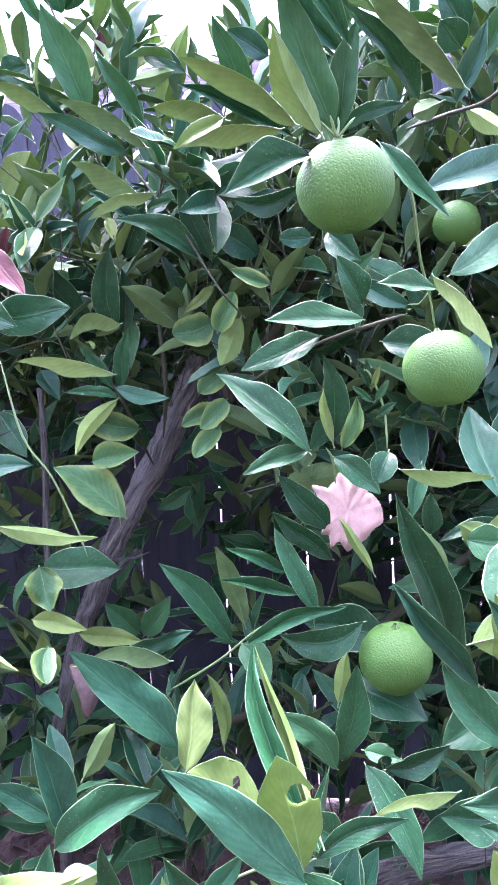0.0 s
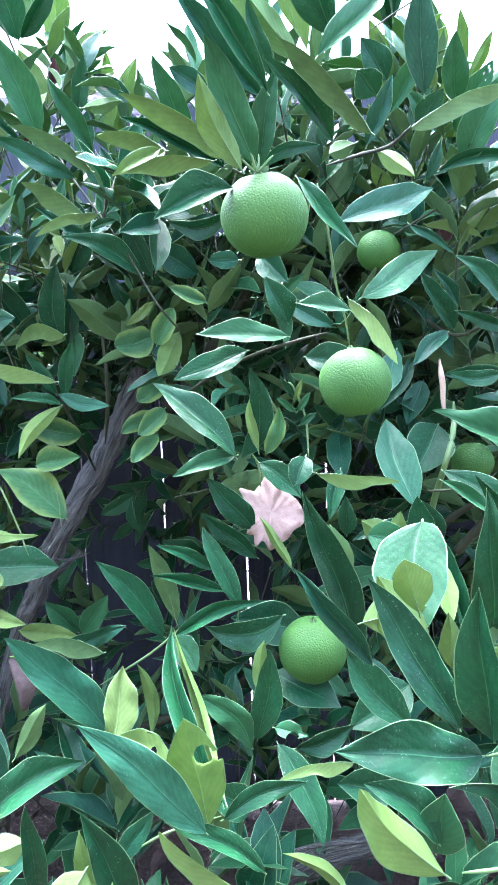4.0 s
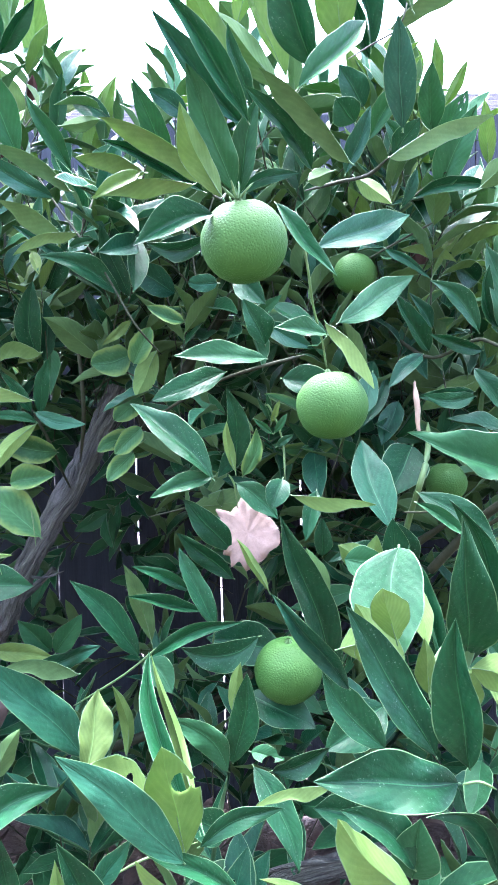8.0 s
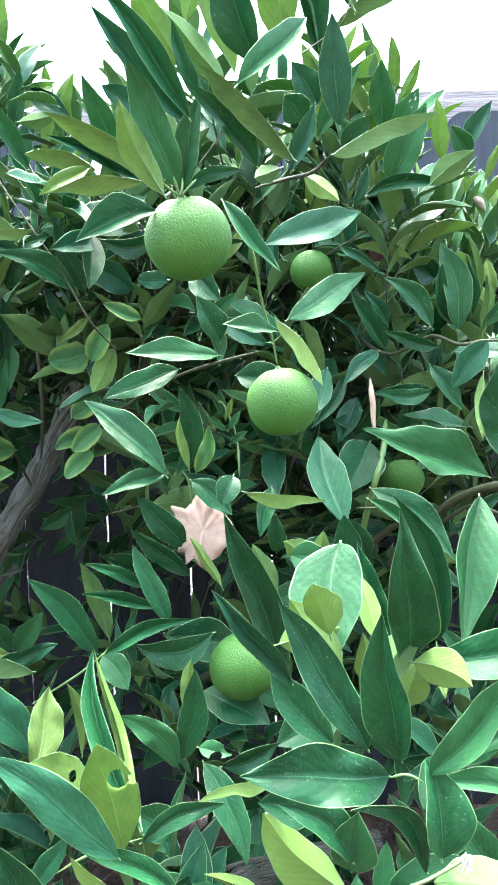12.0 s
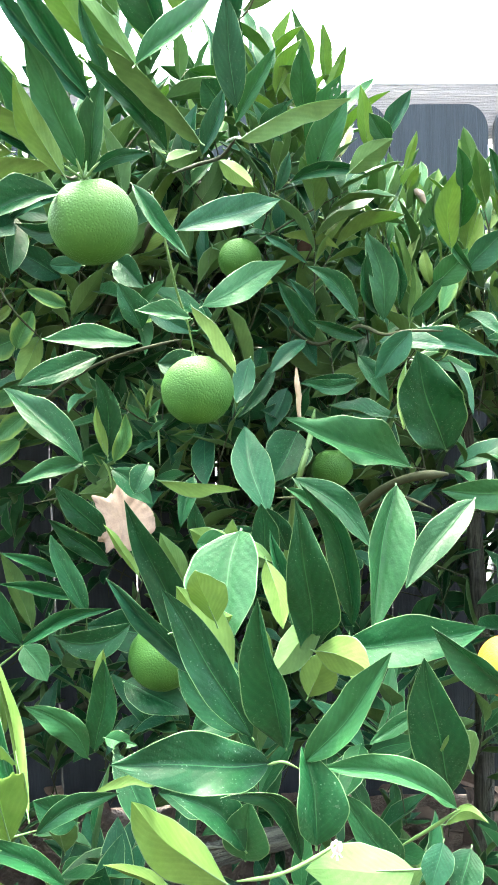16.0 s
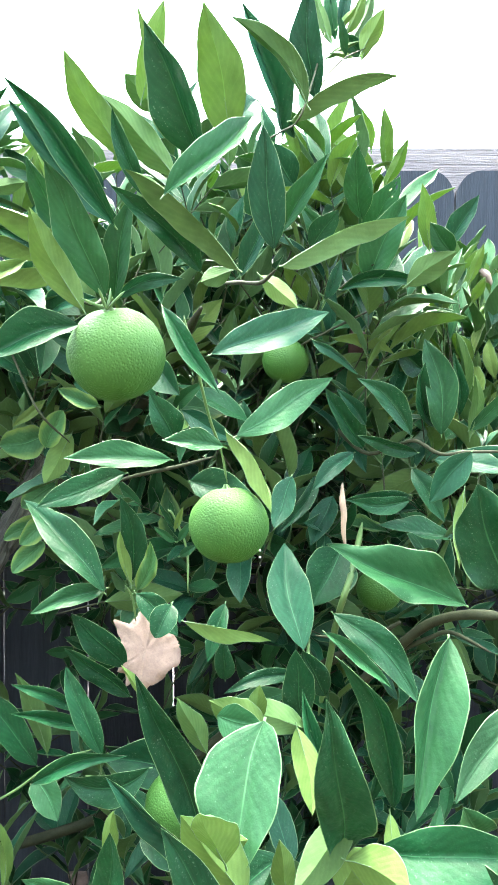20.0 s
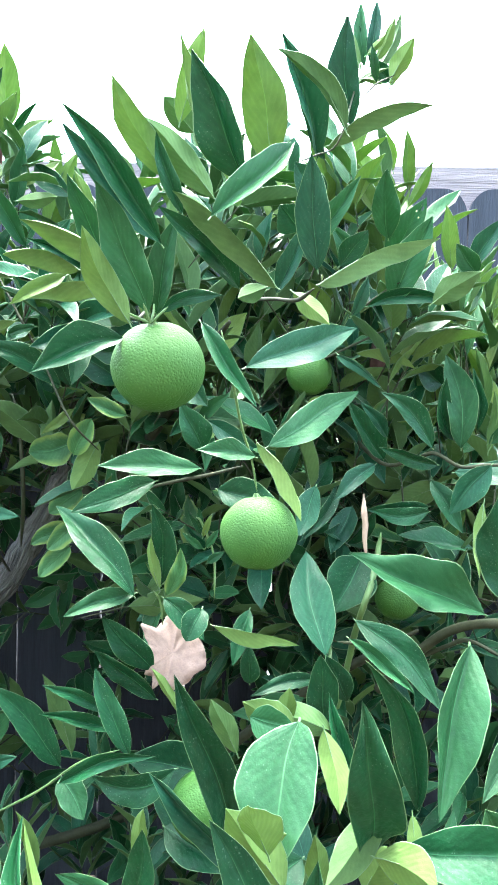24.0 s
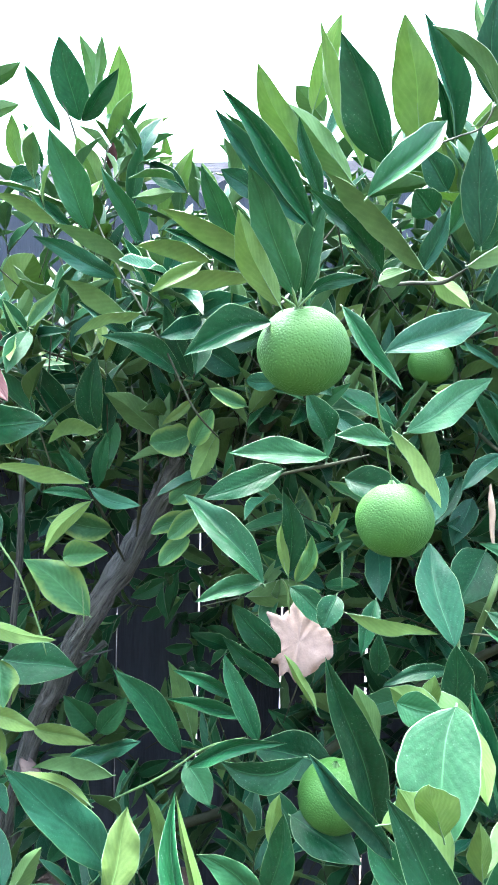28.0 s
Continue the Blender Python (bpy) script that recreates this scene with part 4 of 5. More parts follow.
leaf((0.164, 0.562, 0.604), (0.119, 0.645, 0.704), (-0.040, 0.761, -0.647), 0.035, "l", 73, 0.00, -0.00)
leaf((0.172, 0.745, 0.555), (0.121, 0.724, 0.615), (0.389, -0.921, 0.008), 0.026, "g", 20, 0.13, -0.02, wave=0.05)
leaf((0.177, 0.752, 0.560), (0.193, 0.722, 0.657), (-0.174, -0.948, -0.266), 0.030, "d", 22, 0.03, -0.00)
leaf((0.176, 0.787, 0.595), (0.186, 0.769, 0.650), (0.142, 0.947, 0.288), 0.016, "y", 20, 0.01, -0.00)
leaf((0.154, 0.524, 0.605), (0.084, 0.485, 0.696), (0.585, -0.803, 0.117), 0.028, "t", 14, 0.02, -0.00)
leaf((0.190, 0.550, 0.561), (0.127, 0.519, 0.616), (0.668, -0.604, 0.434), 0.020, "d", 38, 0.04, 0.01)
leaf((0.084, 0.565, 0.557), (0.114, 0.556, 0.602), (-0.206, -0.976, -0.064), 0.016, "t", 14, -0.01, -0.00)
leaf((0.318, 0.523, 0.674), (0.263, 0.527, 0.771), (0.214, -0.963, 0.163), 0.031, "d", 24, 0.01, 0.00)
leaf((0.339, 0.522, 0.666), (0.322, 0.484, 0.775), (-0.413, -0.838, -0.357), 0.036, "d", 33, -0.02, 0.01)
leaf((0.328, 0.507, 0.664), (0.236, 0.467, 0.687), (0.445, -0.698, 0.561), 0.040, "d", 25, -0.02, -0.00, wave=0.03)
leaf((0.314, 0.712, 0.590), (0.259, 0.709, 0.666), (0.352, -0.911, 0.217), 0.037, "d", 27, -0.07, -0.02)
leaf((0.353, 0.473, 0.631), (0.346, 0.483, 0.686), (0.272, -0.941, 0.203), 0.042, "d", 40, 0.04, 0.02)
leaf((0.344, 0.476, 0.620), (0.298, 0.456, 0.671), (0.207, -0.960, -0.191), 0.017, "d", 31, 0.22, -0.07)
leaf((0.313, 0.573, 0.567), (0.260, 0.564, 0.616), (0.525, -0.735, 0.429), 0.033, "d", 34, 0.11, 0.04)
leaf((0.300, 0.483, 0.603), (0.249, 0.456, 0.671), (-0.683, 0.690, -0.239), 0.037, "l", 36, 0.03, 0.01)
leaf((0.316, 0.638, 0.785), (0.302, 0.579, 0.711), (-0.192, -0.751, 0.632), 0.061, "p", 28, 0.06, 0.01, blunt=0.4)
leaf((0.341, 0.747, 0.736), (0.353, 0.709, 0.683), (0.021, 0.814, -0.580), 0.025, "l", 25, 0.04, -0.01)
leaf((0.297, 0.541, 0.744), (0.285, 0.517, 0.785), (0.056, 0.857, 0.513), 0.028, "y", 25, 0.01, -0.00, wave=0.04)
leaf((0.372, 0.675, 0.669), (0.355, 0.598, 0.816), (0.171, -0.879, -0.444), 0.041, "d", 22, 0.02, 0.00, wave=0.05)
leaf((0.376, 0.741, 0.650), (0.346, 0.761, 0.762), (0.183, -0.958, 0.220), 0.032, "d", 56, -0.02, -0.00)
leaf((0.419, 0.737, 0.676), (0.367, 0.686, 0.815), (-0.197, -0.894, -0.402), 0.032, "d", 36, 0.08, -0.03)
leaf((0.477, 0.813, 0.793), (0.437, 0.734, 0.667), (0.345, -0.842, 0.416), 0.061, "g", 43, 0.02, -0.01)
leaf((0.379, 0.879, 0.795), (0.456, 0.828, 0.725), (-0.155, -0.870, 0.468), 0.033, "d", 19, -0.08, 0.01)
leaf((0.368, 0.828, 0.791), (0.426, 0.799, 0.750), (-0.184, -0.910, 0.371), 0.020, "g", 50, -0.04, -0.00)
leaf((0.510, 0.891, 0.803), (0.373, 0.903, 0.859), (0.149, -0.824, 0.546), 0.067, "g", 40, -0.01, -0.01, wave=0.05)
leaf((0.351, 0.894, 0.754), (0.331, 0.974, 0.847), (0.070, -0.746, 0.662), 0.049, "t", 24, -0.04, -0.01)
leaf((0.405, 0.974, 0.947), (0.359, 0.946, 0.908), (0.035, -0.832, 0.553), 0.025, "t", 31, 0.02, 0.00)
leaf((0.467, 0.979, 0.901), (0.396, 0.964, 0.897), (0.219, -0.974, -0.051), 0.023, "d", 25, -0.02, 0.00)
leaf((0.517, 0.911, 0.953), (0.476, 0.915, 0.900), (-0.075, -0.997, -0.014), 0.033, "t", 24, 0.03, -0.01)
leaf((0.471, 0.958, 0.949), (0.404, 0.930, 0.968), (0.255, -0.869, -0.425), 0.021, "d", 35, 0.00, -0.00)
leaf((0.459, 0.928, 0.969), (0.401, 0.913, 1.026), (0.241, -0.970, -0.010), 0.028, "d", 29, 0.10, 0.03)
leaf((0.418, 1.000, 0.952), (0.373, 0.966, 1.017), (0.461, -0.875, -0.151), 0.033, "d", 35, -0.03, -0.01)
leaf((0.418, 0.977, 0.978), (0.383, 0.937, 1.016), (0.542, -0.781, -0.311), 0.017, "t", 30, 0.02, 0.01)
leaf((0.495, 0.953, 0.969), (0.476, 0.957, 1.070), (0.010, -0.999, 0.039), 0.039, "g", 26, 0.06, 0.01)
leaf((0.491, 0.963, 0.976), (0.473, 0.933, 1.044), (0.274, -0.906, -0.324), 0.027, "d", 36, -0.12, -0.05)
leaf((0.526, 1.003, 0.998), (0.509, 0.959, 1.078), (0.546, 0.683, 0.486), 0.021, "g", 38, -0.06, 0.03)
leaf((0.521, 0.988, 0.988), (0.509, 0.969, 1.058), (0.061, -0.965, -0.253), 0.018, "d", 43, 0.04, 0.01)
leaf((0.532, 0.982, 0.964), (0.530, 0.957, 1.032), (0.185, 0.921, 0.342), 0.018, "g", 37, -0.07, -0.00)
leaf((0.288, 0.785, 0.972), (0.374, 0.864, 1.025), (0.521, -0.786, 0.332), 0.031, "g", 14, 0.00, 0.00)
leaf((0.267, 0.771, 1.040), (0.369, 0.853, 1.085), (0.485, -0.801, 0.351), 0.037, "t", 27, 0.00, -0.00)
leaf((0.277, 0.810, 0.973), (0.318, 0.771, 0.908), (-0.317, 0.705, -0.634), 0.031, "o", 57, 0.10, -0.09)
leaf((0.230, 0.744, 1.075), (0.279, 0.710, 1.005), (-0.035, -0.906, 0.421), 0.021, "d", 42, 0.01, -0.00)
leaf((0.369, 1.019, 0.922), (0.323, 0.975, 0.857), (0.232, -0.876, 0.422), 0.020, "d", 38, -0.07, 0.00)
leaf((0.467, 0.975, 0.896), (0.400, 0.944, 0.899), (0.420, -0.896, 0.145), 0.022, "d", 23, -0.07, -0.01)
leaf((0.242, 0.806, 0.804), (0.319, 0.776, 0.798), (0.164, 0.571, -0.804), 0.027, "l", 58, 0.03, -0.03)
leaf((0.343, 0.865, 0.739), (0.276, 0.828, 0.732), (0.385, -0.772, 0.506), 0.017, "d", 27, 0.05, 0.01)
leaf((0.272, 0.716, 0.648), (0.225, 0.656, 0.809), (0.418, -0.884, -0.212), 0.038, "d", 34, 0.01, 0.00)
leaf((0.276, 0.645, 0.671), (0.216, 0.604, 0.760), (0.296, -0.927, -0.230), 0.025, "t", 45, 0.01, -0.00)
leaf((0.215, 0.837, 0.701), (0.184, 0.811, 0.762), (-0.233, 0.930, 0.283), 0.016, "y", 50, -0.02, 0.00)
leaf((0.374, 0.649, 0.684), (0.415, 0.625, 0.672), (0.428, 0.864, -0.266), 0.035, "l", 22, 0.10, 0.01)
leaf((0.325, 0.707, 1.101), (0.424, 0.746, 1.147), (-0.067, 0.828, -0.556), 0.034, "g", 56, 0.06, -0.06)
leaf((0.370, 1.102, 1.217), (0.348, 1.068, 1.280), (0.464, 0.704, 0.538), 0.036, "g", 40, -0.06, 0.03)
leaf((0.438, 0.842, 1.108), (0.478, 0.822, 1.135), (0.274, 0.924, 0.266), 0.025, "g", 14, 0.04, -0.00)
leaf((0.383, 0.892, 1.111), (0.461, 0.861, 1.110), (-0.359, -0.913, -0.194), 0.022, "d", 43, -0.13, 0.00)
leaf((0.401, 0.889, 1.179), (0.393, 0.851, 1.236), (-0.035, -0.829, -0.558), 0.029, "g", 20, -0.05, -0.01)
leaf((0.449, 1.078, 1.280), (0.440, 1.044, 1.342), (0.429, 0.763, 0.484), 0.021, "y", 30, 0.00, -0.00)
leaf((0.434, 1.112, 1.315), (0.413, 1.073, 1.356), (0.369, 0.582, 0.724), 0.021, "y", 35, -0.00, 0.00)
leaf((0.433, 0.977, 1.233), (0.453, 0.942, 1.273), (0.298, 0.785, 0.542), 0.016, "y", 36, -0.02, 0.00)
leaf((0.479, 0.956, 1.161), (0.463, 0.915, 1.220), (0.322, 0.734, 0.597), 0.021, "y", 23, -0.01, 0.00)
leaf((0.292, 0.750, 1.101), (0.313, 0.729, 1.153), (-0.363, -0.905, -0.223), 0.020, "t", 31, 0.02, -0.01)
leaf((0.306, 0.792, 1.108), (0.338, 0.778, 1.079), (0.247, 0.952, -0.181), 0.020, "y", 27, 0.03, -0.01)
leaf((0.366, 0.881, 1.100), (0.380, 0.871, 1.138), (0.160, -0.941, -0.300), 0.015, "t", 32, 0.03, 0.01)
leaf((0.381, 0.969, 1.070), (0.448, 0.979, 1.054), (-0.247, 0.834, -0.494), 0.030, "y", 58, 0.14, -0.14)
leaf((0.357, 0.939, 1.066), (0.404, 0.925, 1.030), (-0.471, -0.835, -0.285), 0.015, "t", 42, -0.05, -0.02)
leaf((0.548, 0.884, 0.822), (0.506, 0.842, 0.928), (-0.021, -0.926, -0.378), 0.072, "d", 20, -0.03, -0.00, wave=0.06, blunt=0.4)
leaf((0.502, 0.953, 0.947), (0.619, 0.916, 0.922), (-0.205, -0.900, 0.384), 0.035, "t", 39, -0.02, 0.01)
leaf((0.507, 0.663, 0.801), (0.441, 0.622, 0.740), (-0.084, -0.779, 0.622), 0.028, "p", 23, 0.03, 0.01)
leaf((0.607, 0.810, 0.783), (0.516, 0.794, 0.790), (0.171, -0.984, -0.044), 0.035, "g", 23, -0.01, 0.00)
leaf((0.399, 0.672, 0.678), (0.503, 0.621, 0.708), (-0.497, -0.736, 0.459), 0.045, "d", 27, 0.03, -0.01)
leaf((0.348, 0.480, 0.678), (0.393, 0.452, 0.752), (-0.669, -0.732, 0.132), 0.025, "g", 31, 0.03, -0.01)
leaf((0.478, 0.629, 0.573), (0.448, 0.595, 0.696), (-0.188, -0.935, -0.302), 0.046, "d", 17, -0.01, 0.00)
leaf((0.467, 0.579, 0.589), (0.364, 0.543, 0.642), (0.529, -0.572, 0.627), 0.032, "g", 42, 0.04, 0.02)
leaf((0.489, 0.615, 0.599), (0.471, 0.604, 0.634), (-0.142, 0.959, 0.247), 0.034, "g", 18, -0.02, -0.00, blunt=0.4)
leaf((0.427, 0.576, 0.544), (0.377, 0.560, 0.616), (0.389, -0.919, 0.063), 0.028, "d", 22, -0.01, -0.00)
leaf((0.517, 0.605, 0.663), (0.451, 0.585, 0.722), (-0.129, -0.883, -0.451), 0.033, "d", 43, -0.00, 0.00)
leaf((0.457, 0.641, 0.634), (0.412, 0.622, 0.618), (0.198, -0.876, 0.439), 0.015, "g", 23, 0.03, -0.00)
leaf((0.463, 0.591, 0.569), (0.489, 0.572, 0.580), (0.621, 0.562, -0.546), 0.012, "y", 24, 0.25, -0.04)
leaf((0.568, 0.931, 1.045), (0.555, 0.870, 1.117), (0.353, 0.680, 0.642), 0.030, "y", 20, 0.06, -0.01)
leaf((0.582, 0.945, 1.072), (0.567, 0.900, 1.120), (0.158, -0.752, -0.640), 0.031, "g", 35, 0.04, 0.01)
leaf((0.564, 0.877, 1.100), (0.548, 0.842, 1.133), (0.177, -0.714, -0.677), 0.022, "g", 32, 0.03, 0.01)
leaf((0.596, 0.898, 1.087), (0.570, 0.852, 1.134), (0.338, 0.573, 0.747), 0.022, "g", 27, 0.01, -0.00)
leaf((0.615, 0.897, 1.093), (0.583, 0.851, 1.135), (0.244, -0.747, -0.619), 0.020, "d", 33, 0.01, 0.00)
leaf((0.494, 0.845, 1.110), (0.501, 0.820, 1.142), (0.301, 0.777, 0.553), 0.011, "y", 35, -0.02, -0.00)
leaf((0.504, 0.871, 1.097), (0.509, 0.843, 1.116), (0.397, 0.573, 0.717), 0.010, "y", 14, 0.01, -0.00)
leaf((0.596, 0.967, 1.025), (0.642, 0.947, 1.070), (-0.134, -0.948, -0.288), 0.038, "t", 27, -0.05, -0.01)
leaf((0.561, 0.977, 1.010), (0.595, 0.957, 1.050), (-0.244, -0.936, -0.256), 0.036, "g", 20, 0.03, 0.00)
leaf((0.601, 0.961, 1.023), (0.543, 0.939, 1.082), (-0.013, -0.936, -0.352), 0.021, "g", 56, 0.02, 0.00)
leaf((0.532, 0.981, 0.973), (0.568, 0.959, 1.018), (-0.190, -0.938, -0.290), 0.019, "g", 24, 0.02, 0.00)
leaf((-0.065, 0.724, 0.509), (-0.078, 0.697, 0.611), (0.746, -0.662, -0.077), 0.038, "t", 32, 0.02, 0.01)
leaf((-0.052, 0.739, 0.550), (-0.014, 0.724, 0.609), (0.200, 0.974, 0.105), 0.020, "g", 22, 0.01, -0.00)
leaf((-0.045, 0.647, 0.544), (0.048, 0.623, 0.605), (-0.457, -0.807, 0.374), 0.038, "d", 31, -0.06, 0.02, wave=0.03)
leaf((0.015, 0.601, 0.507), (0.019, 0.567, 0.600), (0.508, -0.800, -0.319), 0.019, "d", 21, -0.02, -0.00)
leaf((0.197, 0.738, 0.562), (0.235, 0.686, 0.494), (0.086, -0.768, 0.635), 0.031, "d", 23, -0.06, 0.01)
leaf((0.214, 0.741, 0.556), (0.268, 0.734, 0.582), (-0.141, -0.990, 0.013), 0.026, "d", 35, 0.06, 0.02)
leaf((0.158, 0.604, 0.567), (0.222, 0.597, 0.600), (-0.232, -0.933, 0.276), 0.018, "d", 25, -0.08, -0.01)
leaf((0.260, 0.652, 0.586), (0.198, 0.619, 0.588), (-0.149, 0.209, -0.967), 0.020, "y", 58, -0.06, -0.06)
leaf((0.371, 0.912, 1.354), (0.354, 0.913, 1.411), (0.210, 0.977, 0.041), 0.015, "g", 42, 0.04, -0.00)
leaf((0.375, 0.922, 1.362), (0.370, 0.924, 1.428), (-0.129, -0.991, 0.024), 0.017, "g", 35, -0.02, 0.00)
leaf((0.380, 0.912, 1.361), (0.386, 0.915, 1.426), (0.046, -0.998, 0.035), 0.017, "t", 40, 0.00, 0.00)
leaf((0.384, 0.902, 1.359), (0.402, 0.894, 1.398), (0.286, 0.956, 0.068), 0.014, "o", 32, -0.03, 0.01)
leaf((0.389, 0.923, 1.360), (0.414, 0.936, 1.425), (-0.022, 0.981, -0.194), 0.017, "g", 38, -0.05, 0.01)
leaf((0.370, 0.891, 1.336), (0.390, 0.881, 1.327), (0.452, 0.889, 0.069), 0.007, "o", 25, 0.07, -0.01)
leaf((0.364, 0.891, 1.331), (0.397, 0.892, 1.348), (-0.156, 0.969, 0.192), 0.010, "g", 50, 0.04, -0.00)
leaf((0.376, 0.902, 1.365), (0.394, 0.894, 1.383), (0.245, 0.947, 0.206), 0.009, "y", 29, -0.01, 0.00)
leaf((0.375, 0.923, 1.383), (0.365, 0.924, 1.412), (-0.226, -0.973, -0.051), 0.008, "d", 27, -0.03, -0.00)
leaf((0.101, 0.557, 0.513), (0.070, 0.529, 0.617), (0.647, -0.763, -0.010), 0.031, "d", 30, 0.00, 0.00)
leaf((-0.071, 0.467, 0.604), (0.051, 0.446, 0.663), (0.246, 0.957, -0.155), 0.029, "l", 27, 0.01, 0.00)
leaf((-0.063, 0.585, 0.508), (0.006, 0.567, 0.551), (0.419, 0.849, -0.323), 0.018, "y", 21, 0.08, -0.01)
leaf((-0.068, 0.547, 0.501), (-0.043, 0.563, 0.554), (-0.080, -0.940, 0.331), 0.036, "t", 32, -0.13, 0.04)
leaf((-0.032, 0.484, 0.557), (0.028, 0.479, 0.577), (-0.227, -0.866, 0.445), 0.017, "d", 14, -0.12, -0.00)
leaf((0.074, 0.548, 0.534), (0.067, 0.535, 0.601), (-0.641, 0.764, 0.079), 0.016, "y", 36, 0.03, 0.01)
leaf((0.103, 0.490, 0.550), (0.102, 0.481, 0.600), (-0.471, 0.870, 0.146), 0.013, "y", 31, 0.03, 0.01)
leaf((0.058, 0.535, 0.516), (0.064, 0.518, 0.575), (-0.040, 0.958, 0.283), 0.013, "l", 22, 0.10, -0.01)
leaf((0.194, 0.573, 0.511), (0.122, 0.529, 0.603), (-0.815, 0.343, -0.467), 0.033, "y", 55, -0.00, -0.00)
leaf((0.263, 0.672, 0.442), (0.201, 0.638, 0.519), (-0.482, 0.876, -0.014), 0.021, "y", 55, -0.09, 0.00)
leaf((0.129, 0.527, 0.523), (0.113, 0.509, 0.576), (-0.149, 0.948, 0.281), 0.021, "l", 32, 0.07, -0.02)
leaf((-0.240, 0.961, 0.450), (-0.232, 0.940, 0.530), (-0.270, 0.924, 0.270), 0.023, "g", 23, -0.07, 0.01)
leaf((-0.090, 0.754, 0.502), (-0.134, 0.720, 0.554), (0.734, -0.651, 0.194), 0.026, "t", 20, 0.05, 0.01)
leaf((-0.168, 0.773, 0.500), (-0.178, 0.749, 0.577), (0.570, -0.803, -0.175), 0.028, "d", 14, 0.03, -0.00)
leaf((-0.131, 0.882, 0.618), (-0.121, 0.846, 0.592), (0.432, -0.455, 0.779), 0.030, "m", 25, 0.11, -0.02, blunt=0.8)
leaf((-0.171, 0.784, 0.671), (-0.115, 0.768, 0.638), (-0.090, 0.822, -0.563), 0.016, "y", 52, -0.04, 0.00)
leaf((0.197, 0.829, 1.268), (0.222, 0.794, 1.339), (-0.284, 0.812, 0.511), 0.026, "y")
leaf((0.276, 0.793, 0.962), (0.225, 0.770, 0.968), (0.397, -0.749, 0.530), 0.024, "g")
leaf((0.218, 0.881, 0.944), (0.123, 0.837, 0.947), (0.355, -0.719, 0.597), 0.033, "g")
leaf((0.174, 0.877, 0.930), (0.099, 0.837, 0.901), (0.287, -0.853, 0.436), 0.030, "d")
leaf((0.218, 0.913, 0.961), (0.195, 0.892, 1.009), (0.436, -0.881, -0.185), 0.034, "d")
leaf((0.403, 0.909, 1.155), (0.436, 0.878, 1.217), (-0.187, -0.914, -0.359), 0.034, "g", bites=[(.86,.35,.03),(.80,-.2,.018),(.74,.3,.014),(.90,-.1,.02)])
leaf((0.406, 0.891, 1.116), (0.438, 0.854, 1.193), (-0.348, -0.895, -0.280), 0.039, "g")
leaf((0.478, 0.867, 1.146), (0.502, 0.844, 1.190), (-0.549, -0.825, -0.133), 0.023, "t")
leaf((0.478, 0.841, 1.136), (0.455, 0.826, 1.161), (0.033, -0.874, -0.485), 0.022, "g")
leaf((0.390, 1.052, 1.242), (0.371, 1.022, 1.302), (0.012, 0.896, 0.444), 0.040, "y")
leaf((0.427, 1.159, 1.285), (0.380, 1.121, 1.351), (-0.046, 0.877, 0.478), 0.044, "y")
leaf((0.350, 0.838, 1.141), (0.374, 0.822, 1.171), (-0.167, -0.916, -0.365), 0.023, "d")
leaf((0.372, 0.861, 1.145), (0.340, 0.839, 1.179), (0.279, -0.908, -0.314), 0.022, "g")
leaf((0.336, 0.945, 1.226), (0.306, 0.921, 1.264), (0.118, -0.887, -0.447), 0.035, "t")
leaf((0.283, 0.771, 1.109), (0.259, 0.757, 1.097), (-0.480, 0.877, -0.006), 0.019, "g")
leaf((0.487, 0.942, 0.943), (0.556, 0.910, 0.936), (-0.213, -0.609, 0.764), 0.037, "t")
leaf((0.389, 1.053, 0.890), (0.362, 1.021, 0.836), (-0.062, -0.846, 0.529), 0.032, "t")
leaf((0.473, 0.999, 0.929), (0.504, 0.967, 0.873), (-0.165, -0.891, 0.424), 0.027, "d")
leaf((0.508, 0.901, 0.916), (0.497, 0.864, 0.845), (-0.152, 0.883, -0.443), 0.017, "y")
leaf((0.523, 1.001, 0.852), (0.430, 0.960, 0.871), (0.353, -0.414, 0.839), 0.040, "d")
leaf((0.494, 1.059, 1.042), (0.461, 1.042, 1.064), (0.235, -0.908, -0.347), 0.041, "d")
leaf((0.438, 1.058, 1.011), (0.405, 1.036, 1.050), (-0.162, 0.916, 0.368), 0.041, "g")
leaf((0.478, 1.024, 1.076), (0.423, 0.998, 1.098), (-0.482, 0.857, -0.182), 0.027, "y")
leaf((0.327, 0.931, 1.014), (0.364, 0.915, 1.009), (-0.383, -0.923, 0.036), 0.020, "y")
leaf((0.350, 0.755, 0.731), (0.284, 0.723, 0.766), (-0.501, 0.847, -0.177), 0.027, "g")
leaf((0.413, 0.484, 0.606), (0.345, 0.460, 0.625), (-0.398, 0.537, -0.743), 0.040, "g")
leaf((0.380, 0.660, 0.710), (0.337, 0.630, 0.671), (-0.029, 0.803, -0.595), 0.032, "g")
leaf((0.456, 0.574, 0.566), (0.442, 0.556, 0.540), (-0.198, -0.747, 0.634), 0.025, "t")
leaf((0.476, 0.573, 0.561), (0.461, 0.555, 0.536), (-0.220, -0.733, 0.644), 0.029, "d")
leaf((0.292, 0.665, 0.557), (0.246, 0.645, 0.573), (0.471, -0.798, 0.376), 0.043, "d")
leaf((0.313, 0.584, 0.553), (0.317, 0.569, 0.606), (-0.296, -0.923, -0.244), 0.037, "g")
leaf((0.420, 0.761, 0.659), (0.421, 0.734, 0.618), (0.135, 0.838, -0.529), 0.014, "y")
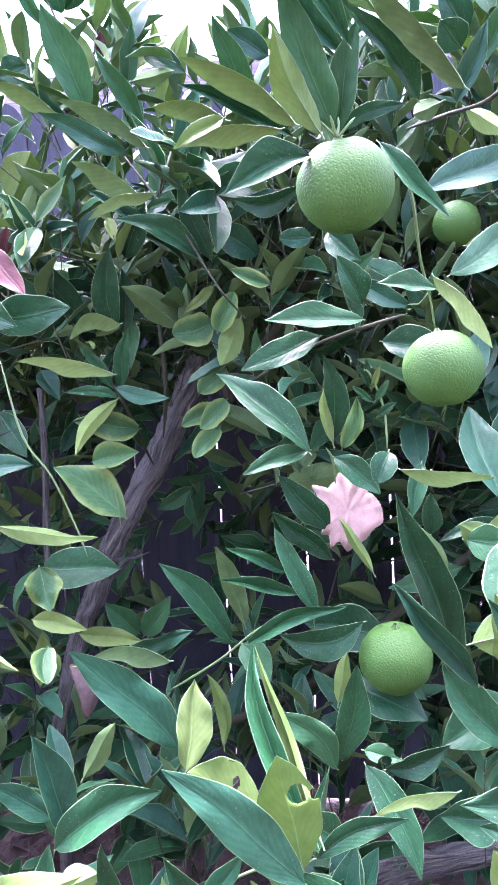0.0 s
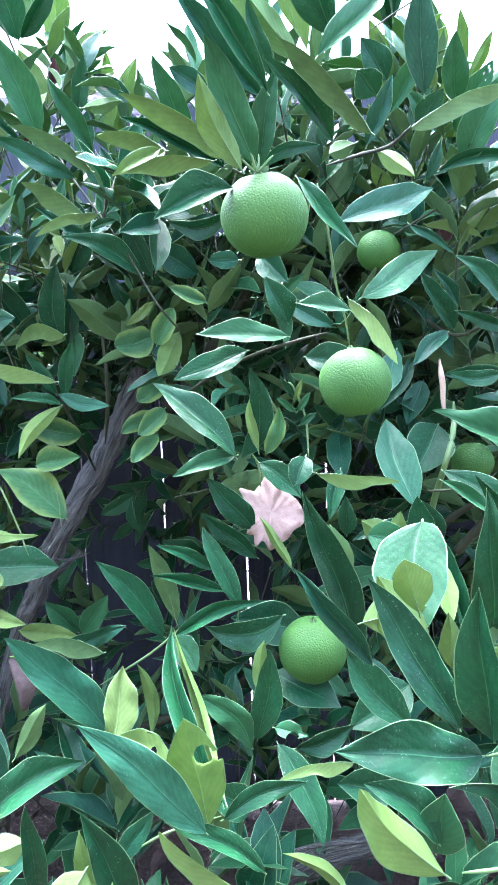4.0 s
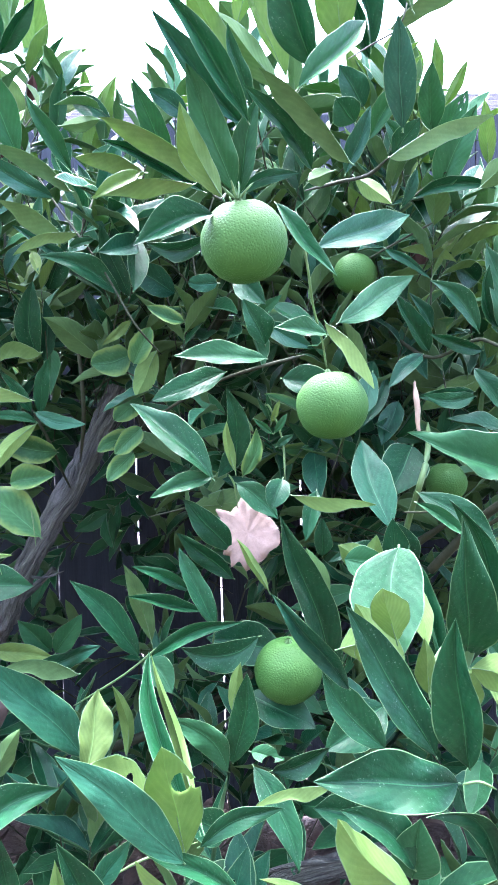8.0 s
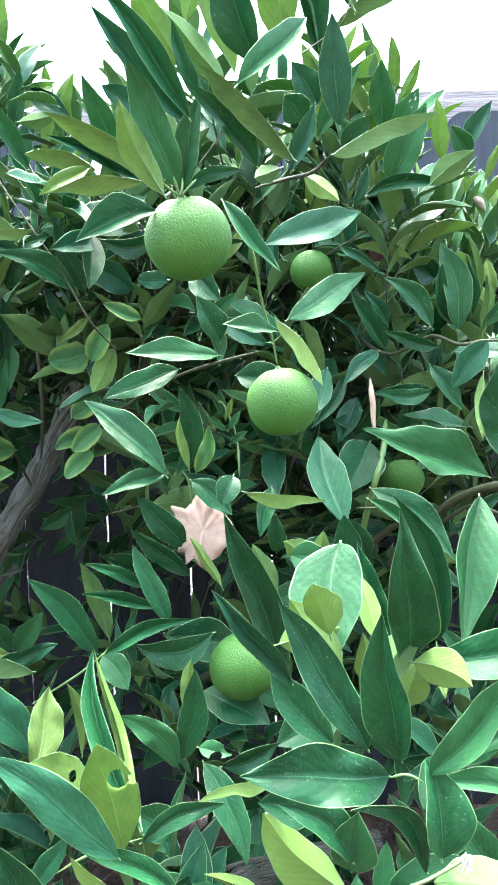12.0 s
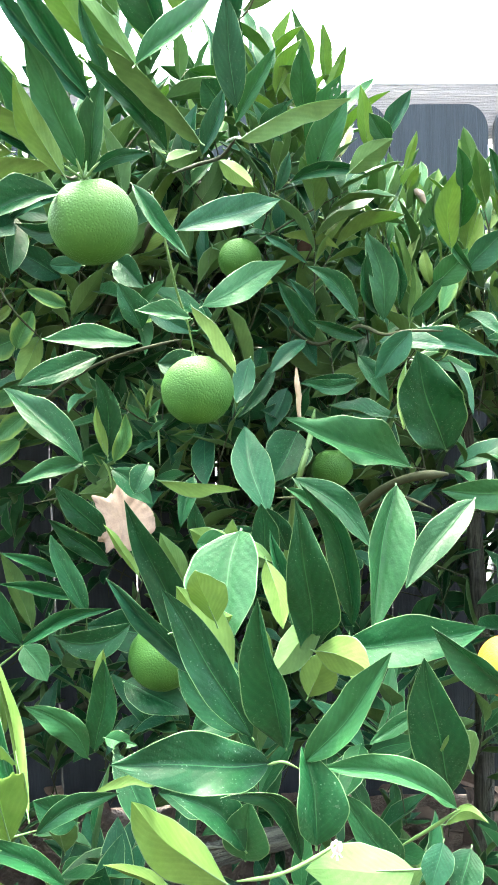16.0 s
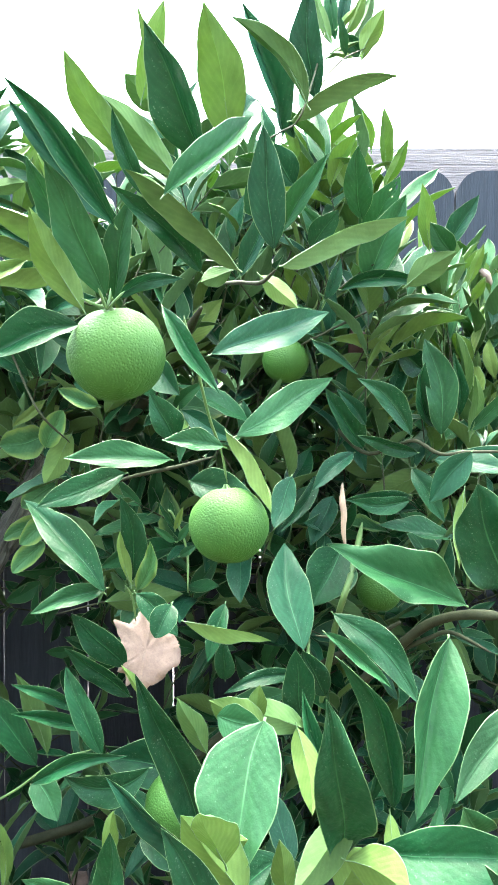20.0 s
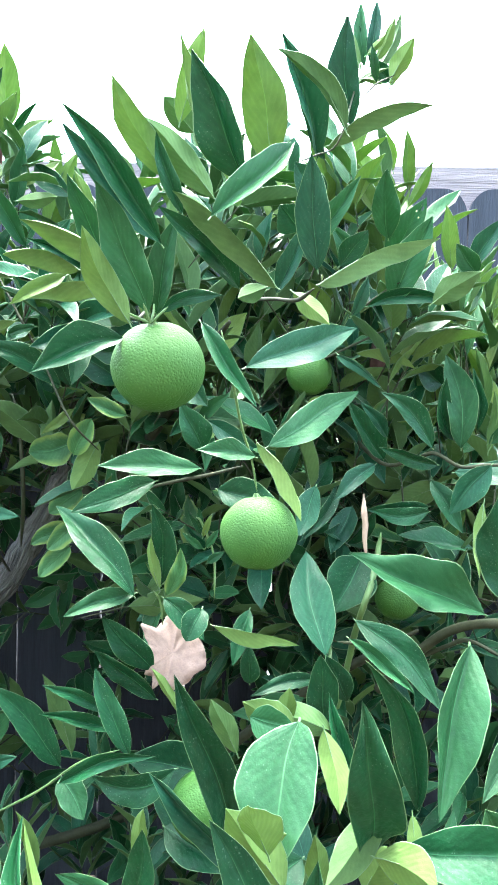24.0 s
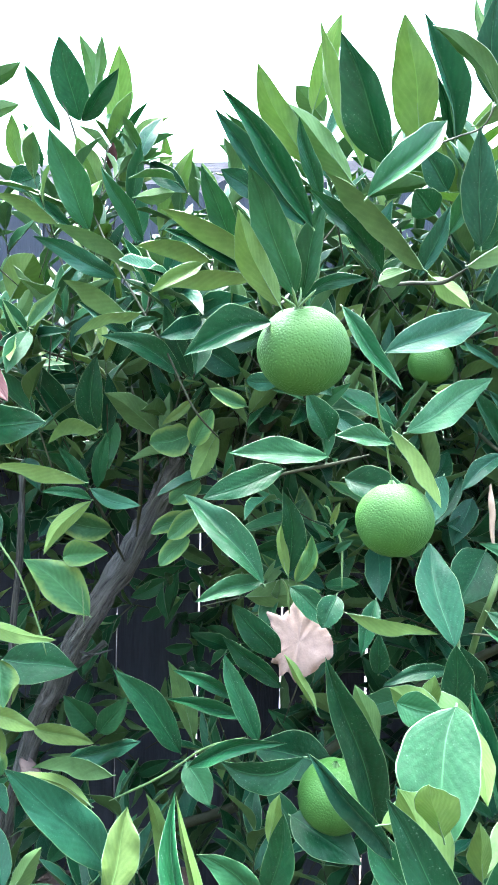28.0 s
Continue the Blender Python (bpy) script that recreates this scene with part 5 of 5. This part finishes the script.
leaf((0.488, 0.737, 0.656), (0.472, 0.726, 0.684), (0.214, -0.948, -0.235), 0.037, "g")
leaf((0.375, 0.713, 0.620), (0.390, 0.699, 0.665), (0.410, 0.900, 0.149), 0.035, "y")
leaf((0.265, 0.594, 0.721), (0.308, 0.578, 0.737), (0.372, 0.926, -0.065), 0.030, "y")
leaf((0.333, 0.614, 0.678), (0.327, 0.599, 0.726), (-0.118, 0.953, 0.280), 0.017, "y")
leaf((0.118, 0.627, 0.593), (0.072, 0.603, 0.630), (-0.569, 0.794, -0.214), 0.042, "l", fold=8, arch=.06, bites=[(.34,-.35,.05),(.8,.9,.09)])
leaf((0.151, 0.561, 0.588), (0.141, 0.534, 0.678), (-0.254, 0.934, 0.252), 0.040, "l", fold=8, arch=.03, bites=[(.62,-.45,.085),(.57,-.95,.05)])
leaf((-0.047, 0.531, 0.528), (-0.066, 0.515, 0.570), (0.718, -0.694, 0.052), 0.037, "g")
leaf((0.076, 0.513, 0.586), (0.058, 0.489, 0.560), (-0.222, 0.780, -0.586), 0.031, "y")
leaf((-0.016, 0.655, 0.519), (-0.043, 0.636, 0.516), (-0.453, 0.728, -0.514), 0.028, "y")
leaf((0.173, 0.680, 0.531), (0.141, 0.664, 0.560), (0.556, -0.814, 0.166), 0.034, "d")
leaf((0.230, 0.957, 0.598), (0.142, 0.918, 0.627), (0.478, -0.797, 0.370), 0.055, "d")
leaf((0.329, 0.814, 0.586), (0.266, 0.778, 0.557), (0.190, -0.801, 0.568), 0.052, "d")
leaf((0.190, 0.883, 0.573), (0.262, 0.846, 0.549), (-0.095, -0.667, 0.739), 0.047, "d")
leaf((0.271, 0.904, 0.796), (0.256, 0.875, 0.745), (0.030, -0.874, 0.484), 0.025, "d")
leaf((0.231, 0.798, 0.822), (0.219, 0.783, 0.796), (0.130, -0.880, 0.458), 0.025, "d", blunt=0.75)
leaf((0.337, 0.912, 0.926), (0.320, 0.886, 0.877), (0.171, -0.892, 0.418), 0.026, "t")
leaf((0.236, 0.894, 0.922), (0.303, 0.863, 0.908), (-0.315, -0.863, 0.395), 0.040, "d")
leaf((0.280, 0.697, 0.764), (0.316, 0.681, 0.762), (-0.394, -0.887, 0.241), 0.029, "g")
leaf((0.371, 0.858, 0.721), (0.348, 0.840, 0.770), (0.218, -0.942, -0.255), 0.025, "d")
leaf((0.397, 1.001, 0.836), (0.363, 0.967, 0.779), (0.032, -0.867, 0.497), 0.063, "d")
leaf((0.102, 0.795, 1.120), (0.061, 0.766, 1.089), (0.366, -0.864, 0.347), 0.019, "y")
leaf((-0.104, 1.134, 1.289), (-0.128, 1.098, 1.348), (-0.344, 0.858, 0.382), 0.034, "o")
leaf((-0.165, 1.068, 1.288), (-0.197, 1.045, 1.267), (0.584, -0.811, 0.029), 0.038, "d")
leaf((-0.042, 1.084, 1.262), (0.014, 1.069, 1.264), (0.265, 0.952, 0.152), 0.023, "g")
leaf((-0.221, 1.112, 1.135), (-0.180, 1.089, 1.191), (-0.192, 0.849, 0.491), 0.070, "o")
leaf((-0.109, 1.073, 1.173), (-0.139, 1.046, 1.136), (0.599, -0.794, 0.101), 0.033, "t")
leaf((0.135, 0.954, 1.227), (0.095, 0.927, 1.247), (0.448, -0.857, -0.255), 0.028, "t")
leaf((0.104, 1.050, 1.037), (0.044, 1.010, 1.074), (0.435, -0.868, -0.240), 0.042, "t")
leaf((-0.066, 1.077, 1.050), (-0.031, 1.055, 1.106), (-0.055, -0.937, -0.344), 0.038, "d")
leaf((-0.222, 0.973, 0.735), (-0.083, 0.935, 0.725), (0.128, 0.673, -0.728), 0.027, "y")
leaf((-0.187, 1.026, 0.668), (-0.079, 0.998, 0.672), (-0.239, -0.824, 0.514), 0.059, "d")
leaf((-0.176, 0.988, 0.679), (-0.157, 0.962, 0.632), (0.235, -0.808, 0.540), 0.046, "m", wave=.15)
leaf((-0.227, 0.896, 0.792), (-0.173, 0.866, 0.737), (0.080, -0.840, 0.537), 0.039, "t")
leaf((-0.258, 0.996, 0.802), (-0.166, 0.973, 0.805), (-0.237, -0.895, 0.377), 0.033, "t")
leaf((-0.259, 1.101, 0.863), (-0.213, 1.071, 0.804), (0.067, -0.863, 0.501), 0.039, "d")
leaf((-0.218, 1.158, 0.915), (-0.186, 1.136, 0.873), (0.149, -0.828, 0.540), 0.033, "t")
leaf((-0.122, 1.059, 0.796), (-0.057, 1.042, 0.807), (-0.293, -0.908, 0.300), 0.044, "m")
leaf((-0.058, 1.056, 0.835), (-0.128, 1.012, 0.852), (0.521, -0.852, -0.049), 0.041, "m")
leaf((-0.160, 0.874, 0.966), (-0.066, 0.850, 0.972), (-0.247, -0.968, -0.034), 0.042, "d")
leaf((-0.196, 0.871, 0.998), (-0.119, 0.843, 0.957), (-0.229, -0.953, 0.197), 0.047, "d")
leaf((-0.171, 0.805, 0.829), (-0.118, 0.786, 0.885), (-0.045, -0.959, -0.280), 0.034, "g")
leaf((-0.174, 0.793, 0.747), (-0.151, 0.768, 0.702), (0.268, -0.786, 0.558), 0.033, "t")
leaf((-0.166, 0.735, 0.684), (-0.121, 0.719, 0.661), (-0.056, 0.745, -0.665), 0.021, "g")
leaf((-0.188, 0.984, 0.616), (-0.114, 0.963, 0.609), (-0.186, -0.843, 0.506), 0.029, "y")
leaf((-0.150, 1.038, 0.578), (-0.062, 1.014, 0.575), (-0.220, -0.845, 0.488), 0.030, "y")
leaf((-0.101, 1.139, 0.542), (-0.138, 1.111, 0.596), (0.527, -0.846, -0.078), 0.046, "g")
leaf((-0.081, 1.092, 0.555), (-0.038, 1.075, 0.613), (-0.119, -0.973, -0.197), 0.031, "g")
leaf((-0.141, 0.928, 0.569), (-0.163, 0.911, 0.602), (0.590, -0.807, -0.031), 0.033, "m")
leaf((0.087, 1.145, 0.826), (0.121, 1.113, 0.772), (-0.105, -0.885, 0.453), 0.036, "d")
leaf((0.188, 0.956, 1.042), (0.220, 0.934, 1.007), (-0.343, -0.905, 0.253), 0.040, "d")
leaf((0.207, 0.861, 1.271), (0.180, 0.840, 1.297), (-0.190, 0.838, 0.511), 0.028, "g")
leaf((0.301, 0.798, 1.257), (0.281, 0.783, 1.233), (0.317, -0.897, 0.308), 0.026, "t")
leaf((0.312, 0.838, 1.174), (0.292, 0.823, 1.193), (0.143, -0.849, -0.509), 0.032, "d")
leaf((0.196, 0.702, 0.594), (0.225, 0.689, 0.592), (-0.283, -0.726, 0.626), 0.017, "g", bites=[(.6,.7,.16),(.85,-.8,.1)])
leaf((0.396, 0.870, 1.327), (0.415, 0.852, 1.359), (0.115, 0.888, 0.446), 0.023, "o")
leaf((0.400, 0.907, 1.340), (0.382, 0.895, 1.357), (0.063, -0.834, -0.548), 0.019, "d")
leaf((-0.188, 0.946, 1.052), (-0.136, 0.916, 0.993), (-0.036, -0.901, 0.433), 0.029, "r")
leaf((-0.188, 0.989, 1.048), (-0.175, 0.978, 1.080), (0.293, -0.860, -0.417), 0.020, "r")
leaf((-0.111, 1.197, 1.335), (-0.103, 1.181, 1.368), (0.251, -0.855, -0.454), 0.018, "r")
leaf((-0.158, 1.188, 1.254), (-0.141, 1.174, 1.288), (0.222, -0.851, -0.476), 0.022, "r")
leaf((0.221, 0.882, 0.877), (0.208, 0.871, 0.903), (0.172, -0.933, -0.316), 0.007, "g")
leaf((0.222, 0.882, 0.880), (0.218, 0.872, 0.906), (0.052, -0.936, -0.347), 0.007, "g")
leaf((0.223, 0.881, 0.875), (0.232, 0.872, 0.899), (-0.146, -0.938, -0.316), 0.007, "y")
leaf((0.226, 0.880, 0.864), (0.240, 0.871, 0.884), (-0.251, -0.935, -0.249), 0.008, "g")
leaf((0.223, 0.880, 0.863), (0.203, 0.870, 0.880), (0.314, -0.926, -0.210), 0.008, "g")
leaf((0.228, 0.879, 0.849), (0.246, 0.870, 0.862), (-0.429, -0.903, 0.010), 0.009, "g")
leaf((0.308, 0.577, 0.700), (0.271, 0.548, 0.767), (-0.413, 0.896, 0.163), 0.038, "y", wave=.05)
leaf((0.305, 0.733, 0.741), (0.311, 0.720, 0.780), (0.204, 0.937, 0.284), 0.018, "y")
leaf((0.316, 0.717, 0.746), (0.274, 0.693, 0.777), (-0.517, 0.855, -0.037), 0.028, "y")
leaf((0.348, 0.843, 0.706), (0.341, 0.817, 0.778), (-0.064, -0.937, -0.344), 0.032, "d")
leaf((0.269, 0.732, 0.719), (0.248, 0.710, 0.772), (-0.306, 0.916, 0.260), 0.021, "g")
leaf((0.274, 0.871, 0.730), (0.273, 0.856, 0.774), (-0.002, -0.942, -0.336), 0.022, "d")
leaf((0.397, 0.878, 1.324), (0.410, 0.863, 1.353), (0.108, 0.892, 0.438), 0.011, "o")
leaf((0.381, 0.857, 1.319), (0.374, 0.842, 1.348), (-0.055, -0.879, -0.473), 0.009, "g")

# ---- foliage deeper in the crown ----
def upper_place(rng):
    x, y = rng.uniform(-0.02, 0.60), rng.uniform(1.02, 1.35)
    z = rng.uniform(0.80, 0.90 + 0.30 * (y - 0.1))
    if x < 0.10 and z < 0.95:
        return None
    if x > 0.42 and z > 0.98 + 0.12 * (y - 0.9):
        return None
    return (x, y, z - 0.05)


def left_place(rng):
    x, y = rng.uniform(-0.62, 0.04), rng.uniform(1.05, 1.45)
    z = rng.uniform(0.76, 0.85 + 0.26 * (y - 0.1))
    if (x > -0.32 and z < 0.93 and y < 1.35) or (x > -0.22 and z < 0.84) or (-0.33 < x < -0.24 and z > 0.93):
        return None
    return (x, y, z)


def right_place(rng):
    x, y = rng.uniform(0.34, 1.05), rng.uniform(1.13, 1.50)
    return (x, y, rng.uniform(0.42, 1.0))


def core_place(rng):
    x, y = rng.uniform(0.12, 0.5), rng.uniform(1.12, 1.40)
    return (x, y, rng.uniform(0.36, 0.86))


def low_place(rng):
    x, y = rng.uniform(-0.55, 1.0), rng.uniform(0.80, 1.35)
    z = rng.uniform(0.14, 0.46)
    if y < 0.95 and z > 0.34:
        return None
    if -0.28 < x < 0.03 and z > 0.40:
        return None
    return (x, y, z)


def cave_place(rng):
    return (rng.uniform(-0.32, 0.1), rng.uniform(1.28, 1.5), rng.uniform(0.3, 0.8))


# a leaf layer added to stop skylight falling between crown and fence
def shade_roof_place(rng):
    return (rng.uniform(-0.8, 0.8), rng.uniform(1.20, 1.62), rng.uniform(0.84, 1.04))


def left_mid_place(rng):
    return (rng.uniform(-0.60, -0.24), rng.uniform(1.08, 1.40), rng.uniform(0.34, 0.90))


def crest_place(rng):
    x, y = rng.uniform(0.02, 0.44), rng.uniform(0.98, 1.25)
    z = rng.uniform(1.00, 1.20 + 0.25 * (y - 0.98))
    if x > 0.36 and z > 1.16:
        return None
    return (x, y, z)


def glow_place(rng):
    x, y = rng.uniform(0.33, 0.47), rng.uniform(1.0, 1.2)
    return (x, y, rng.uniform(1.10, 1.27 - 0.5 * (x - 0.33)))


def edge_place(rng):
    return (rng.uniform(-0.36, -0.10), rng.uniform(1.0, 1.35), rng.uniform(1.0, 1.25))


def tuft_place(rng):
    return (rng.uniform(-0.26, -0.02), rng.uniform(1.12, 1.32), rng.uniform(1.14, 1.30))


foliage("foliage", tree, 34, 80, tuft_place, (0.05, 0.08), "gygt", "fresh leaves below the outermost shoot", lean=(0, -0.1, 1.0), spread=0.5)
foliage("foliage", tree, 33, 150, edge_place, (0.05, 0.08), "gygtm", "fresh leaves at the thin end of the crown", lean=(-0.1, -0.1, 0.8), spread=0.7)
foliage("foliage", tree, 31, 330, crest_place, (0.06, 0.095), "ddgtgy", "crowded leaves behind the topmost shoots", lean=(0, -0.1, 1.0), spread=0.6)
# mostly lime skins here put the light through the tips into their colour
foliage("foliage", tree, 32, 70, glow_place, (0.06, 0.09), "ygy", "leaf tips coloured yellow-green as if lit from behind", lean=(0.1, 0.0, 1.0), spread=0.4)
foliage("foliage", tree, 19, 420, left_mid_place, (0.05, 0.085), "gggty", "leaves of the outer lower crown")
foliage("foliage", tree, 17, 2200, shade_roof_place, (0.06, 0.10), "dggtd", "dense leaves towards the fence, added to block light from above", lean=(0, 0, 0.6))
foliage("foliage", tree, 11, 900, upper_place, (0.055, 0.095), "dgtgm", "dark green leaves inside the upper crown")
foliage("foliage", tree, 12, 820, left_place, (0.05, 0.085), "gggty", "green leaves of the thin outer crown")
foliage("foliage", tree, 13, 1000, right_place, (0.06, 0.10), "dgtdg", "dense dark green leaves of the lower crown")
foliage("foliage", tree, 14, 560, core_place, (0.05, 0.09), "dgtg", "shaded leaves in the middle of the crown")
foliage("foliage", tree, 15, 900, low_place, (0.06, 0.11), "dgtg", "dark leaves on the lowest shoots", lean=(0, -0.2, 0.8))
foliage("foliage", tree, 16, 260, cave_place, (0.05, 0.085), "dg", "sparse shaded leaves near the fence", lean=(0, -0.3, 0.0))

# leaves added mostly out of view, to keep side light off the fence
def side_screen_place(rng):
    if rng.random() < 0.65:
        return (rng.uniform(-1.7, -0.62), rng.uniform(0.6, 1.55), rng.uniform(0.12, 1.0))
    return (rng.uniform(1.1, 1.8), rng.uniform(0.75, 1.55), rng.uniform(0.12, 1.15))


foliage("foliage", tree, 18, 2000, side_screen_place, (0.06, 0.10), "dddg", "dark green leaves added out of view beside the crown to block side light")

# ---- the shrub of upright shoots behind, against the fence ----
shrub = thing("citrus_shrub", "bushy citrus shrub with upright fresh green shoots at the fence", "shrub")


def shrub_place(rng):
    x, y = rng.uniform(0.40, 1.15), rng.uniform(1.12, 1.5)
    return (x, y, rng.uniform(0.88, 1.085 + 0.20 * (y - 1.1) + 0.12 * max(0.0, x - 0.5)))


foliage("foliage", shrub, 21, 1500, shrub_place, (0.05, 0.078), "gyygyg", "upright fresh green leaves", lean=(0, -0.1, 1.0), spread=0.3, wide=0.45)
v, f, uv = tube([(0.75, 1.35, 0.0), (0.74, 1.33, 0.4), (0.7, 1.3, 0.85)], 0.02, 0.01, 10, 0.2, 6, 3)
part("trunk", mesh_of("trunk", v, f, [bark], uvs=uv), shrub, "thin grey trunk")

# ---- loose things ----
def oak_leaf():
    """A dry lobed leaf caught among the green ones: pointed side lobes with rounded bays, a raised midrib, cupped and creased."""
    lobes = ((0, 0.035), (45, 0.029), (75, 0.030), (93, 0.033), (106, 0.041), (118, 0.034), (135, 0.031), (143, 0.039), (148, 0.047), (155, 0.037), (168, 0.027), (205, 0.025), (218, 0.031), (225, 0.036), (236, 0.031), (249, 0.041), (257, 0.031), (273, 0.041), (285, 0.035), (300, 0.034), (325, 0.031), (346, 0.037))
    n = 120
    verts, faces = [(0, 0, 0)], []
    for ring in (0.15, 0.3, 0.5, 0.75, 1.0):
        for k in range(n):
            d = 360 * k / n
            j = max(i for i, (g, _) in enumerate(lobes) if g <= d)
            g0, r0 = lobes[j]
            g1, r1 = lobes[(j + 1) % len(lobes)]
            s = ((d - g0) / ((g1 - g0) % 360)) ** 1.2
            r = (r0 + (r1 - r0) * s) * ring
            if ring == 1.0:
                r += 0.0012 * noise.noise(Vector((k * 0.9, 1.0, 2.0)))
            x, y = r * math.cos(radians(d)), r * math.sin(radians(d))
            crease = 0.0016 * math.exp(-((x / 0.0018) ** 2)) + 0.0008 * math.sin(520 * abs(x) - 260 * y)
            verts.append((x, y, 1.5 * x * x - 2.0 * y * y + crease + 0.004 * noise.noise(Vector((x * 90, y * 90, 5))) * ring))
    faces += [(0, 1 + k, 1 + (k + 1) % n) for k in range(n)]
    for ring in range(4):
        for k in range(n):
            i, j = 1 + ring * n + k, 1 + ring * n + (k + 1) % n
            faces.append((i, i + n, j + n, j))
    ob = tagged(new("dried_oak_leaf", mesh_of("dried_oak_leaf", verts, faces, [dry_pink])), "dry pinkish brown lobed leaf caught in the tree", "dead leaf")
    ob.modifiers.new("thickness", "SOLIDIFY").thickness = 0.0004
    return ob


oak = oak_leaf()
oak.matrix_world = facing((0.194, 0.887, 0.753), (0.199, 0.900, 0.792), (-0.05, -1.0, 0.25))


def dried_curl(points, width, skin, name, label):
    """A dead leaf rolled into a narrow twisted strip."""
    line = smooth_line(points, 5)
    verts, faces = [], []
    for k, c in enumerate(line):
        u = k / (len(line) - 1)
        w = width * (0.25 + math.sin(math.pi * min(1, u * 0.9 + 0.08)))
        for s in range(6):
            g = 4.4 * s / 5 + 1.5 * u + 2.2
            verts.append((c.x + w * math.cos(g) * (0.6 + 0.1 * s), c.y + w * 0.6 * math.sin(g), c.z + 0.002 * math.sin(3 * g + 9 * u)))
    for k in range(len(line) - 1):
        for s in range(5):
            i = 6 * k + s
            faces.append((i, i + 1, i + 7, i + 6))
    ob = tagged(new(name, mesh_of(name, verts, faces, [skin])), label, "dead leaf")
    ob.modifiers.new("thickness", "SOLIDIFY").thickness = 0.0008
    return ob


dried_curl([(0.392, 0.960, 0.914), (0.391, 0.949, 0.899), (0.393, 0.949, 0.884), (0.393, 0.948, 0.866), (0.395, 0.947, 0.849)], 0.0028, dry_straw, "dried_leaf", "straw-coloured dead leaf rolled up on a twig")
dried_curl([(-0.154, 1.017, 0.547), (-0.132, 0.997, 0.524), (-0.134, 0.993, 0.489)], 0.014, litter_brown, "dried_leaf", "crumpled brown dead leaf low in the tree")
dried_curl([(0.631, 1.344, 1.209), (0.638, 1.344, 1.199), (0.645, 1.343, 1.186)], 0.007, dry_pink, "dried_leaf", "small tan dead leaf in the shrub")
dried_curl([(0.409, 1.029, 1.088), (0.411, 1.028, 1.069), (0.406, 1.032, 1.050)], 0.011, red_brown, "dried_leaf", "dark crumpled dead leaf behind the fruit")


def bud(at, label):
    root = thing("blossom_bud", label, "flower", at)
    for k in range(4):
        v, f, i, uv = leaf_shape(0.007, 0.004, 30, 0.0, 0.10, 0.0, k, 6, COARSE, 0.6)
        ob = part("petal", mesh_of("petal", v, f, [petal, petal, petal, petal], i, uv), root)
        g = k * 1.57
        ob.matrix_local = facing((0, 0, 0), (0.35 * math.cos(g), 0.35 * math.sin(g), 1), (math.cos(g), math.sin(g), -0.3))


bud((0.362, 0.454, 0.638), "small pinkish white blossom bud on a shoot")


def leaf_litter():
    rng = random.Random(5)
    verts, faces, uvs, index = [], [], [], []
    for k in range(520):
        x, y = rng.uniform(-0.7, 1.2), rng.uniform(0.55, 1.6)
        n = Vector((rng.uniform(-0.6, 0.6), rng.uniform(-0.6, 0.6), 1))
        g = rng.uniform(0, 6.28)
        z = 0.02 + rng.uniform(0, 0.05)
        m = facing((x, y, z), (x + math.cos(g), y + math.sin(g), z + rng.uniform(-0.3, 0.3)), n)
        L = rng.uniform(0.04, 0.08)
        v, f, i, uv = leaf_shape(L, L * rng.uniform(0.4, 0.6), rng.uniform(10, 45), rng.uniform(-0.1, 0.1), rng.uniform(-0.1, 0.2), 0.05, k, 5, COARSE, 0.3)
        o = len(verts)
        verts += [m @ Vector(a) for a in v]
        faces += [tuple(a + o for a in c) for c in f]
    tagged(new("leaf_litter", mesh_of("leaf_litter", verts, faces, [litter_brown])), "brown dry fallen leaves covering the soil", "leaf litter", kind="stuff")


leaf_litter()
